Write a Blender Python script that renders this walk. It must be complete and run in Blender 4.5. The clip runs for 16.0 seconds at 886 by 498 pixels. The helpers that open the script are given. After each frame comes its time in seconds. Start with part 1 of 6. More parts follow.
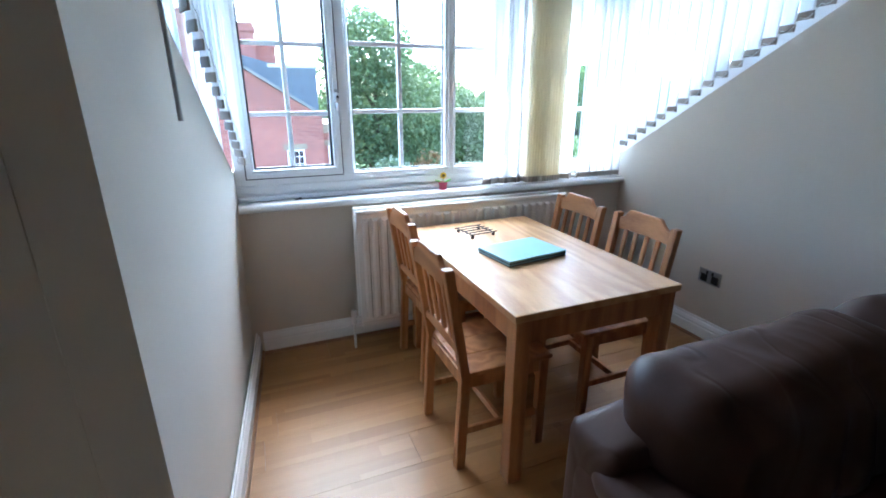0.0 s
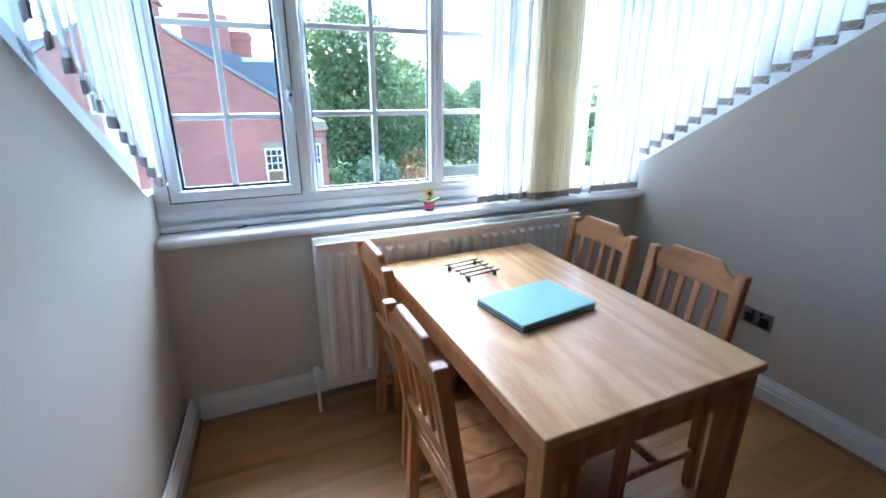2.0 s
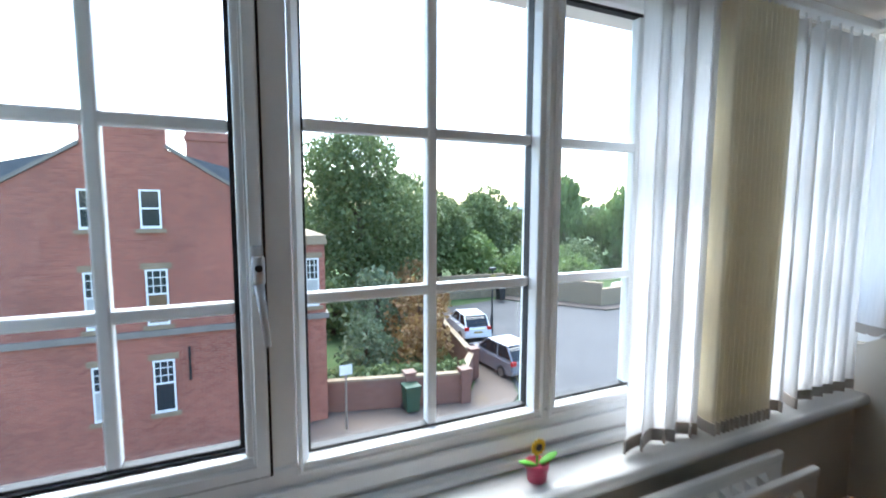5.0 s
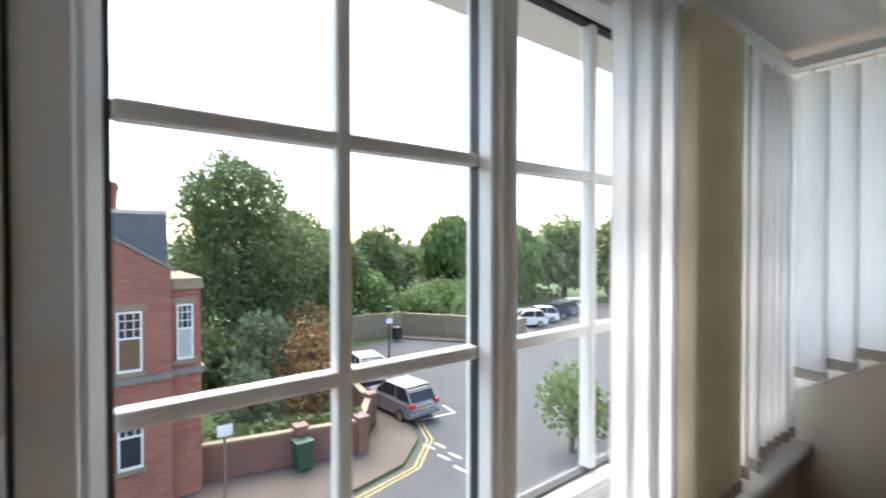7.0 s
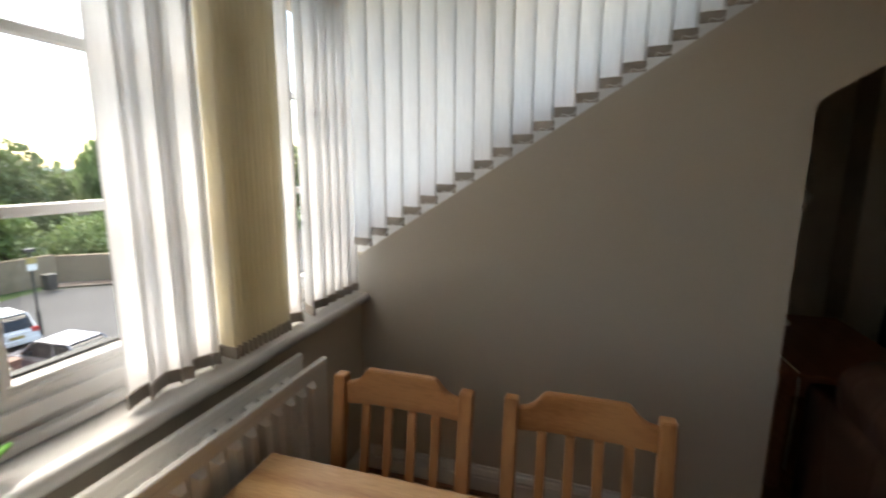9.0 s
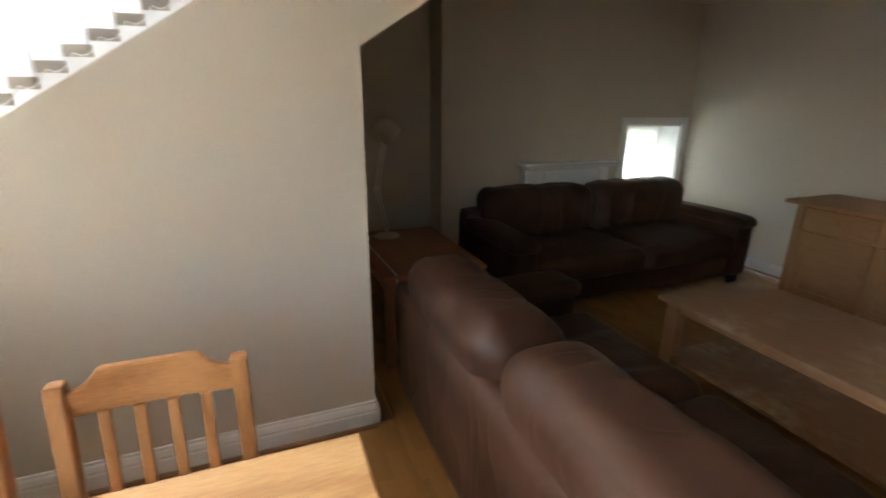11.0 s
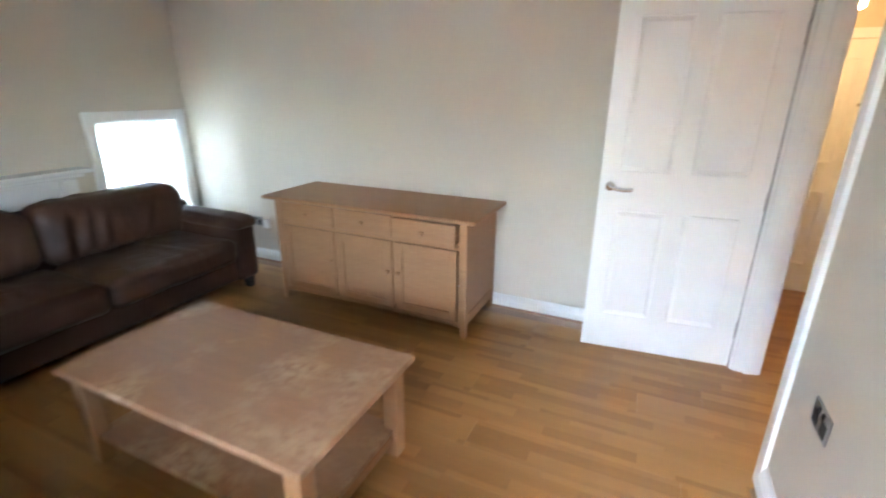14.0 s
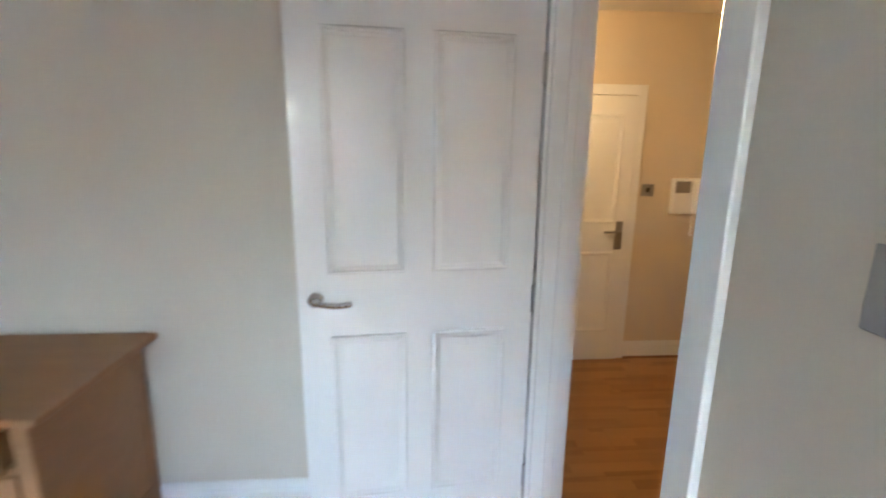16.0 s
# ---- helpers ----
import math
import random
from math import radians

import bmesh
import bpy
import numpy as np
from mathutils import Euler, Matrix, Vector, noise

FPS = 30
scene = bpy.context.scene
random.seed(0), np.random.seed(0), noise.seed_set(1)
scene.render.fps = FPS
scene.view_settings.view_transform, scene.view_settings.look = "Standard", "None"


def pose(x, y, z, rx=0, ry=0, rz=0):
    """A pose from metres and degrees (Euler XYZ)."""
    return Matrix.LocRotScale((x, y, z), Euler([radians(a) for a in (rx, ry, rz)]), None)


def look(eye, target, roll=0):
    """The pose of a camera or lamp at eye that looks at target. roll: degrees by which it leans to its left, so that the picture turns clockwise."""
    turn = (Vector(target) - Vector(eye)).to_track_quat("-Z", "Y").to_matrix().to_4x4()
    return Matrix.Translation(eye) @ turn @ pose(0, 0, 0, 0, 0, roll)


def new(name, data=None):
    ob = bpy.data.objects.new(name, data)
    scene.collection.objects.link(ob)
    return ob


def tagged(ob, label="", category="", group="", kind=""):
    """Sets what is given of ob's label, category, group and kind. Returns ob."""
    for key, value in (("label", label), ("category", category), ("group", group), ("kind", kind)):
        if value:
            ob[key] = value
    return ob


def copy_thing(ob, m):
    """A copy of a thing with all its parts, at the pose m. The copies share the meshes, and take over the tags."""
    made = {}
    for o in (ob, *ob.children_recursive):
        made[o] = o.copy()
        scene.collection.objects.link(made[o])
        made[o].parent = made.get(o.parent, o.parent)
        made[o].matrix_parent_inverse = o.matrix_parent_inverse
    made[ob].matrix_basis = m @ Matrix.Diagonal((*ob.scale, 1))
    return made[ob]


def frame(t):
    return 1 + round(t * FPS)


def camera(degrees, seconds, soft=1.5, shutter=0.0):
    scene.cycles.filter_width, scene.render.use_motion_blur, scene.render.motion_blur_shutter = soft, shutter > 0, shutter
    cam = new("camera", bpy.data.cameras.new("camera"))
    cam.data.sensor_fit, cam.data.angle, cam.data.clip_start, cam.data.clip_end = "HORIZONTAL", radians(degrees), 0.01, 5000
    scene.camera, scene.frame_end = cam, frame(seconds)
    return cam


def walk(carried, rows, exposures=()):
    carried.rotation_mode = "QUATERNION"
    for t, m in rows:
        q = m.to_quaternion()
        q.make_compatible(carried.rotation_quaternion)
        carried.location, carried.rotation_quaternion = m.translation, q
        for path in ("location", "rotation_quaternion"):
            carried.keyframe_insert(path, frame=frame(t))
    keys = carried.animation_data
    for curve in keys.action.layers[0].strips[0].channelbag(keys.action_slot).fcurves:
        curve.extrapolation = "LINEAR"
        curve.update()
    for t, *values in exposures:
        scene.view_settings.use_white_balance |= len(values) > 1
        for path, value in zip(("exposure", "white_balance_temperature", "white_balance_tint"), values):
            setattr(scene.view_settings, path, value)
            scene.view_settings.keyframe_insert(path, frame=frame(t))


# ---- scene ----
cam = camera(88.0, 16.0, soft=1.8, shutter=0.5)
PATH = [
    (0, (0.116, -2.609, 1.441), (0.828, -0.851, 0.807), 0.0),
    (0.5, (0.156, -2.511, 1.445), (0.861, -0.752, 0.805), 0.1),
    (1, (0.204, -2.364, 1.449), (0.921, -0.612, 0.806), 0.1),
    (1.5, (0.26, -2.226, 1.454), (1.007, -0.487, 0.808), 0.2),
    (2, (0.335, -2.056, 1.449), (1.104, -0.327, 0.801), 0.2),
    (2.5, (0.391, -1.87, 1.467), (1.174, -0.147, 0.821), 0.4),
    (3, (0.439, -1.664, 1.497), (1.225, 0.066, 0.872), 0.5),
    (3.5, (0.462, -1.456, 1.519), (1.254, 0.297, 0.968), 0.4),
    (4, (0.473, -1.227, 1.55), (1.279, 0.559, 1.148), 0.3),
    (4.5, (0.499, -1.023, 1.556), (1.31, 0.78, 1.255), 0.3),
    (4.7, (0.515, -0.947, 1.555), (1.328, 0.863, 1.298), 0.3),
    (6.8, (0.632, -0.470, 1.565), (1.780, 1.167, 1.552), 0.0),
    (7, (0.650, -0.494, 1.563), (1.872, 1.089, 1.531), 0.0),
    (7.5, (0.676, -0.602, 1.55), (2.11, 0.791, 1.498), -0.1),
    (8, (0.714, -0.766, 1.515), (2.354, 0.373, 1.396), -0.0),
    (8.5, (0.743, -0.883, 1.473), (2.52, 0.007, 1.244), 0.1),
    (9, (0.742, -0.953, 1.447), (2.623, -0.373, 1.095), 0.3),
    (9.5, (0.763, -1.007, 1.43), (2.697, -0.737, 0.998), 0.5),
    (10, (0.756, -1.068, 1.417), (2.69, -1.213, 0.927), 0.3),
    (10.2, (0.745, -1.092, 1.412), (2.655, -1.391, 0.899), 0.2),
    (11.1, (0.735, -1.29, 1.455), (2.475, -2.025, 0.855), 0.5),
    (12.3, (0.486, -1.557, 1.502), (1.89, -2.792, 0.791), 0.8),
    (12.5, (0.47, -1.628, 1.498), (1.836, -2.904, 0.788), 0.9),
    (13, (0.452, -1.87, 1.519), (1.647, -3.31, 0.814), 0.7),
    (13.4, (0.434, -2.079, 1.538), (1.464, -3.646, 0.842), 0.8),
    (13.5, (0.427, -2.134, 1.539), (1.433, -3.718, 0.847), 0.7),
    (14, (0.387, -2.441, 1.54), (1.176, -4.158, 0.885), 0.4),
    (14.5, (0.356, -2.757, 1.544), (0.944, -4.57, 0.939), 0.4),
    (15, (0.358, -3.1, 1.546), (0.737, -4.978, 0.973), 0.3),
    (15.4, (0.336, -3.331, 1.562), (0.534, -5.254, 1.051), 0.2),
    (15.5, (0.327, -3.384, 1.563), (0.495, -5.312, 1.058), 0.3),
    (16, (0.276, -3.676, 1.538), (0.144, -5.625, 1.109), 0.6),
]
EXPOSURE = [(0, 4.25, 5100, 5), (3, 3.75, 5000, 5), (4.5, 3.15, 5600, 6), (7, 2.7, 6700, 10), (8, 2.65, 7100, 10), (9, 2.85, 7600, 11), (10.2, 3.7, 7500, 12), (12.3, 6.6, 7150, 12), (13.5, 6.95, 6350, 10), (14.5, 6.55, 5800, 8), (15.2, 6.5, 5750, 7), (16, 6.3, 5650, 6)]
walk(cam, [(t, look(eye, target, roll)) for t, eye, target, roll in PATH], EXPOSURE)

# ---- light ----
world = bpy.data.worlds.new("sky")
world.use_nodes = True
scene.world = world
wn = world.node_tree
sky = wn.nodes.new("ShaderNodeTexSky")
sky.sky_type, sky.sun_disc = "NISHITA", False
sky.sun_elevation, sky.sun_rotation = radians(55), radians(12)
sky.air_density, sky.dust_density, sky.ozone_density = 1.0, 1.6, 0.3
wn.nodes["Background"].inputs["Strength"].default_value = 0.11
wn.links.new(sky.outputs["Color"], wn.nodes["Background"].inputs["Color"])
sun = new("sun", bpy.data.lights.new("sun", "SUN"))
sun.data.energy, sun.data.angle, sun.data.color = 1.4, radians(70), (1.0, 0.96, 0.9)
sun.matrix_basis = look((0, 0, 30), (-2.1, -9.8, 15.7))


# ---- materials ----
def mat(name, color, rough=0.5, metal=0.0, vary=0.12, scale=6.0, fine=120.0, bump=0.1, dist=0.002, spec=0.5, per_object=0.0):
    """A painted or plain surface with broad stains, fine grain and relief."""
    m = bpy.data.materials.new(name)
    m.use_nodes = True
    nt = m.node_tree
    b = nt.nodes["Principled BSDF"]
    b.inputs["Roughness"].default_value, b.inputs["Metallic"].default_value = rough, metal
    b.inputs["Specular IOR Level"].default_value = spec
    tc = nt.nodes.new("ShaderNodeTexCoord")
    big, small = nt.nodes.new("ShaderNodeTexNoise"), nt.nodes.new("ShaderNodeTexNoise")
    big.inputs["Scale"].default_value, small.inputs["Scale"].default_value = scale, fine
    big.inputs["Detail"].default_value = 4
    nt.links.new(tc.outputs["Object"], big.inputs["Vector"])
    nt.links.new(tc.outputs["Object"], small.inputs["Vector"])
    add = nt.nodes.new("ShaderNodeMath")
    add.operation = "MULTIPLY_ADD"
    nt.links.new(small.outputs["Fac"], add.inputs[0])
    add.inputs[1].default_value = 0.35
    nt.links.new(big.outputs["Fac"], add.inputs[2])
    last = add
    if per_object:
        info = nt.nodes.new("ShaderNodeObjectInfo")
        more = nt.nodes.new("ShaderNodeMath")
        more.operation = "MULTIPLY_ADD"
        nt.links.new(info.outputs["Random"], more.inputs[0])
        more.inputs[1].default_value = per_object
        nt.links.new(add.outputs[0], more.inputs[2])
        last = more
    ramp = nt.nodes.new("ShaderNodeMapRange")
    ramp.inputs["From Min"].default_value, ramp.inputs["From Max"].default_value = 0.35, 1.0 + per_object
    ramp.inputs["To Min"].default_value, ramp.inputs["To Max"].default_value = 1 - vary, 1 + vary
    nt.links.new(last.outputs[0], ramp.inputs["Value"])
    mul = nt.nodes.new("ShaderNodeVectorMath")
    mul.operation = "SCALE"
    mul.inputs[0].default_value = color
    nt.links.new(ramp.outputs["Result"], mul.inputs["Scale"])
    nt.links.new(mul.outputs["Vector"], b.inputs["Base Color"])
    if bump:
        bp = nt.nodes.new("ShaderNodeBump")
        bp.inputs["Strength"].default_value, bp.inputs["Distance"].default_value = bump, dist
        nt.links.new(small.outputs["Fac"], bp.inputs["Height"])
        nt.links.new(bp.outputs["Normal"], b.inputs["Normal"])
    return m


def wood(name, dark, light, rough=0.35, along="Y", rings=9.0, stretch=0.09, knots=True, per_object=0.0, wear=None, strips=False, ringk=0.10, cyc=95.0, pores=0.28, coat=0.0):
    """Sawn timber: stretched growth rings, pores, and knots."""
    m = bpy.data.materials.new(name)
    m.use_nodes = True
    nt = m.node_tree
    b = nt.nodes["Principled BSDF"]
    b.inputs["Coat Weight"].default_value, b.inputs["Coat Roughness"].default_value = coat, 0.22
    tc, mp = nt.nodes.new("ShaderNodeTexCoord"), nt.nodes.new("ShaderNodeMapping")
    k = {"X": (stretch, 1, 1), "Y": (1, stretch, 1), "Z": (1, 1, stretch)}[along]
    mp.inputs["Scale"].default_value = k
    nt.links.new(tc.outputs["Object"], mp.inputs["Vector"])
    src = mp.outputs["Vector"]
    info = nt.nodes.new("ShaderNodeObjectInfo")
    shift = nt.nodes.new("ShaderNodeVectorMath")
    shift.operation = "MULTIPLY_ADD"
    nt.links.new(info.outputs["Random"], shift.inputs[0])
    shift.inputs[1].default_value = (7.3, 5.1, 3.7)
    nt.links.new(src, shift.inputs[2])
    src = shift.outputs["Vector"]
    warp = nt.nodes.new("ShaderNodeTexNoise")
    warp.inputs["Scale"].default_value, warp.inputs["Detail"].default_value = rings * 0.55, 2
    nt.links.new(src, warp.inputs["Vector"])
    ring = nt.nodes.new("ShaderNodeMath")
    ring.operation = "MULTIPLY"
    nt.links.new(warp.outputs["Fac"], ring.inputs[0])
    ring.inputs[1].default_value = cyc
    sine = nt.nodes.new("ShaderNodeMath")
    sine.operation = "SINE"
    nt.links.new(ring.outputs[0], sine.inputs[0])
    pore = nt.nodes.new("ShaderNodeTexNoise")
    pore.inputs["Scale"].default_value, pore.inputs["Detail"].default_value = 160, 3
    nt.links.new(src, pore.inputs["Vector"])
    mixf = nt.nodes.new("ShaderNodeMath")
    mixf.operation = "MULTIPLY_ADD"
    nt.links.new(sine.outputs[0], mixf.inputs[0])
    mixf.inputs[1].default_value = ringk
    soft_pore = nt.nodes.new("ShaderNodeMapRange")
    soft_pore.inputs["To Min"].default_value, soft_pore.inputs["To Max"].default_value = 0.5 - pores, 0.5 + pores
    nt.links.new(pore.outputs["Fac"], soft_pore.inputs["Value"])
    nt.links.new(soft_pore.outputs["Result"], mixf.inputs[2])
    last = mixf.outputs[0]
    if per_object:
        po = nt.nodes.new("ShaderNodeMath")
        po.operation = "MULTIPLY_ADD"
        nt.links.new(info.outputs["Random"], po.inputs[0])
        po.inputs[1].default_value = per_object
        nt.links.new(last, po.inputs[2])
        last = po.outputs[0]
    if strips:
        sep = nt.nodes.new("ShaderNodeSeparateXYZ")
        nt.links.new(tc.outputs["Object"], sep.inputs[0])
        row, blk, cmb, wn2 = nt.nodes.new("ShaderNodeMath"), nt.nodes.new("ShaderNodeMath"), nt.nodes.new("ShaderNodeCombineXYZ"), nt.nodes.new("ShaderNodeTexWhiteNoise")
        row.operation, blk.operation = "MULTIPLY_ADD", "MULTIPLY_ADD"
        nt.links.new(sep.outputs["Y"], row.inputs[0])
        row.inputs[1].default_value, row.inputs[2].default_value = 1 / 0.0635, 40.5
        rf = nt.nodes.new("ShaderNodeMath")
        rf.operation = "FLOOR"
        nt.links.new(row.outputs[0], rf.inputs[0])
        off = nt.nodes.new("ShaderNodeMath")
        off.operation = "MULTIPLY"
        nt.links.new(rf.outputs[0], off.inputs[0])
        off.inputs[1].default_value = 0.37
        nt.links.new(sep.outputs["X"], blk.inputs[0])
        blk.inputs[1].default_value = 1 / 0.42
        nt.links.new(off.outputs[0], blk.inputs[2])
        bf = nt.nodes.new("ShaderNodeMath")
        bf.operation = "FLOOR"
        nt.links.new(blk.outputs[0], bf.inputs[0])
        nt.links.new(bf.outputs[0], cmb.inputs[0])
        nt.links.new(rf.outputs[0], cmb.inputs[1])
        nt.links.new(info.outputs["Random"], cmb.inputs[2])
        nt.links.new(cmb.outputs[0], wn2.inputs["Vector"])
        sm = nt.nodes.new("ShaderNodeMath")
        sm.operation = "MULTIPLY_ADD"
        nt.links.new(wn2.outputs["Value"], sm.inputs[0])
        sm.inputs[1].default_value = 0.36
        nt.links.new(last, sm.inputs[2])
        sb2 = nt.nodes.new("ShaderNodeMath")
        sb2.operation = "SUBTRACT"
        nt.links.new(sm.outputs[0], sb2.inputs[0])
        sb2.inputs[1].default_value = 0.18
        last = sb2.outputs[0]
    ramp = nt.nodes.new("ShaderNodeValToRGB")
    ramp.color_ramp.elements[0].position, ramp.color_ramp.elements[0].color = 0.25, (*dark, 1)
    ramp.color_ramp.elements[1].position, ramp.color_ramp.elements[1].color = 0.75 + per_object, (*light, 1)
    nt.links.new(last, ramp.inputs["Fac"])
    col = ramp.outputs["Color"]
    if knots:
        vor = nt.nodes.new("ShaderNodeTexVoronoi")
        vor.inputs["Scale"].default_value = 3.2
        nt.links.new(src, vor.inputs["Vector"])
        kr = nt.nodes.new("ShaderNodeMapRange")
        kr.inputs["From Min"].default_value, kr.inputs["From Max"].default_value = 0.035, 0.075
        kr.inputs["To Min"].default_value, kr.inputs["To Max"].default_value = 0.75, 0.0
        nt.links.new(vor.outputs["Distance"], kr.inputs["Value"])
        mk = nt.nodes.new("ShaderNodeMix")
        mk.data_type = "RGBA"
        nt.links.new(kr.outputs["Result"], mk.inputs["Factor"])
        nt.links.new(col, mk.inputs[6])
        mk.inputs[7].default_value = (dark[0] * 0.35, dark[1] * 0.28, dark[2] * 0.25, 1)
        col = mk.outputs[2]
    if wear:
        wz = nt.nodes.new("ShaderNodeTexNoise")
        wz.inputs["Scale"].default_value, wz.inputs["Detail"].default_value = 3.2, 10
        nt.links.new(tc.outputs["Object"], wz.inputs["Vector"])
        wr = nt.nodes.new("ShaderNodeMapRange")
        wr.inputs["From Min"].default_value, wr.inputs["From Max"].default_value = 0.44, 0.66
        wr.inputs["To Max"].default_value = 0.85
        nt.links.new(wz.outputs["Fac"], wr.inputs["Value"])
        mw = nt.nodes.new("ShaderNodeMix")
        mw.data_type = "RGBA"
        wf = nt.nodes.new("ShaderNodeTexNoise")
        wf.inputs["Scale"].default_value, wf.inputs["Detail"].default_value = 24.0, 8
        nt.links.new(tc.outputs["Object"], wf.inputs["Vector"])
        wg, wm = nt.nodes.new("ShaderNodeMapRange"), nt.nodes.new("ShaderNodeMath")
        wg.inputs["From Min"].default_value, wg.inputs["From Max"].default_value = 0.32, 0.58
        nt.links.new(wf.outputs["Fac"], wg.inputs["Value"])
        wm.operation = "MULTIPLY"
        nt.links.new(wr.outputs["Result"], wm.inputs[0])
        nt.links.new(wg.outputs["Result"], wm.inputs[1])
        nt.links.new(wm.outputs["Value"], mw.inputs["Factor"])
        nt.links.new(col, mw.inputs[6])
        mw.inputs[7].default_value = (*wear, 1)
        col = mw.outputs[2]
    nt.links.new(col, b.inputs["Base Color"])
    rr = nt.nodes.new("ShaderNodeMapRange")
    rr.inputs["To Min"].default_value, rr.inputs["To Max"].default_value = rough - 0.06, rough + 0.12
    nt.links.new(pore.outputs["Fac"], rr.inputs["Value"])
    nt.links.new(rr.outputs["Result"], b.inputs["Roughness"])
    bp = nt.nodes.new("ShaderNodeBump")
    bp.inputs["Strength"].default_value, bp.inputs["Distance"].default_value = 0.12, 0.0012
    nt.links.new(last, bp.inputs["Height"])
    nt.links.new(bp.outputs["Normal"], b.inputs["Normal"])
    return m


def leather_mat(name, color, worn):
    m = mat(name, color, rough=0.30, vary=0.25, scale=3.0, fine=260, bump=0.25, dist=0.001, spec=0.24)
    nt = m.node_tree
    b = nt.nodes["Principled BSDF"]
    tc, ns = nt.nodes.new("ShaderNodeTexCoord"), nt.nodes.new("ShaderNodeTexNoise")
    ns.inputs["Scale"].default_value, ns.inputs["Detail"].default_value, ns.inputs["Distortion"].default_value = 3.5, 5, 0.6
    nt.links.new(tc.outputs["Object"], ns.inputs["Vector"])
    mr = nt.nodes.new("ShaderNodeMapRange")
    mr.inputs["From Min"].default_value, mr.inputs["From Max"].default_value = 0.45, 0.75
    nt.links.new(ns.outputs["Fac"], mr.inputs["Value"])
    mix = nt.nodes.new("ShaderNodeMix")
    mix.data_type = "RGBA"
    old = b.inputs["Base Color"].links[0].from_socket
    nt.links.new(mr.outputs["Result"], mix.inputs["Factor"])
    nt.links.new(old, mix.inputs[6])
    mix.inputs[7].default_value = (*worn, 1)
    nt.links.new(mix.outputs[2], b.inputs["Base Color"])
    cr, ab, sm = nt.nodes.new("ShaderNodeTexNoise"), nt.nodes.new("ShaderNodeMath"), nt.nodes.new("ShaderNodeMapRange")
    mp = nt.nodes.new("ShaderNodeMapping")
    mp.inputs["Scale"].default_value = (1.6, 1.0, 0.55)
    nt.links.new(tc.outputs["Object"], mp.inputs["Vector"])
    nt.links.new(mp.outputs["Vector"], cr.inputs["Vector"])
    cr.inputs["Scale"].default_value, cr.inputs["Detail"].default_value, cr.inputs["Distortion"].default_value = 4.2, 1.0, 0.6
    half = nt.nodes.new("ShaderNodeMath")
    half.operation, ab.operation = "SUBTRACT", "ABSOLUTE"
    nt.links.new(cr.outputs["Fac"], half.inputs[0])
    half.inputs[1].default_value = 0.5
    nt.links.new(half.outputs[0], ab.inputs[0])
    sm.interpolation_type = "SMOOTHSTEP"
    sm.inputs["From Max"].default_value = 0.07
    nt.links.new(ab.outputs[0], sm.inputs["Value"])
    big = nt.nodes.new("ShaderNodeBump")
    big.inputs["Strength"].default_value, big.inputs["Distance"].default_value = 0.18, 0.008
    nt.links.new(sm.outputs["Result"], big.inputs["Height"])
    fine = [n for n in nt.nodes if n.type == "BUMP" and n != big][0]
    nt.links.new(big.outputs["Normal"], fine.inputs["Normal"])
    r2 = nt.nodes.new("ShaderNodeMapRange")
    r2.inputs["To Min"].default_value, r2.inputs["To Max"].default_value = 0.38, 0.56
    nt.links.new(ns.outputs["Fac"], r2.inputs["Value"])
    nt.links.new(r2.outputs["Result"], b.inputs["Roughness"])
    return m


def fabric_mat(name, color, through_share):
    """Blind cloth that lets daylight through."""
    m = bpy.data.materials.new(name)
    m.use_nodes = True
    nt = m.node_tree
    for n in list(nt.nodes):
        if n.type == "BSDF_PRINCIPLED":
            nt.nodes.remove(n)
    out = [n for n in nt.nodes if n.type == "OUTPUT_MATERIAL"][0]
    tc, ns = nt.nodes.new("ShaderNodeTexCoord"), nt.nodes.new("ShaderNodeTexNoise")
    mp = nt.nodes.new("ShaderNodeMapping")
    mp.inputs["Scale"].default_value = (1, 1, 0.06)
    ns.inputs["Scale"].default_value, ns.inputs["Detail"].default_value = 220, 3
    nt.links.new(tc.outputs["Object"], mp.inputs["Vector"])
    nt.links.new(mp.outputs["Vector"], ns.inputs["Vector"])
    mr = nt.nodes.new("ShaderNodeMapRange")
    mr.inputs["To Min"].default_value, mr.inputs["To Max"].default_value = 0.88, 1.08
    nt.links.new(ns.outputs["Fac"], mr.inputs["Value"])
    sc = nt.nodes.new("ShaderNodeVectorMath")
    sc.operation = "SCALE"
    sc.inputs[0].default_value = color
    nt.links.new(mr.outputs["Result"], sc.inputs["Scale"])
    d, t, mix = nt.nodes.new("ShaderNodeBsdfDiffuse"), nt.nodes.new("ShaderNodeBsdfTranslucent"), nt.nodes.new("ShaderNodeMixShader")
    nt.links.new(sc.outputs["Vector"], d.inputs["Color"])
    nt.links.new(sc.outputs["Vector"], t.inputs["Color"])
    mix.inputs["Fac"].default_value = through_share
    nt.links.new(d.outputs[0], mix.inputs[1])
    nt.links.new(t.outputs[0], mix.inputs[2])
    nt.links.new(mix.outputs[0], out.inputs["Surface"])
    return m


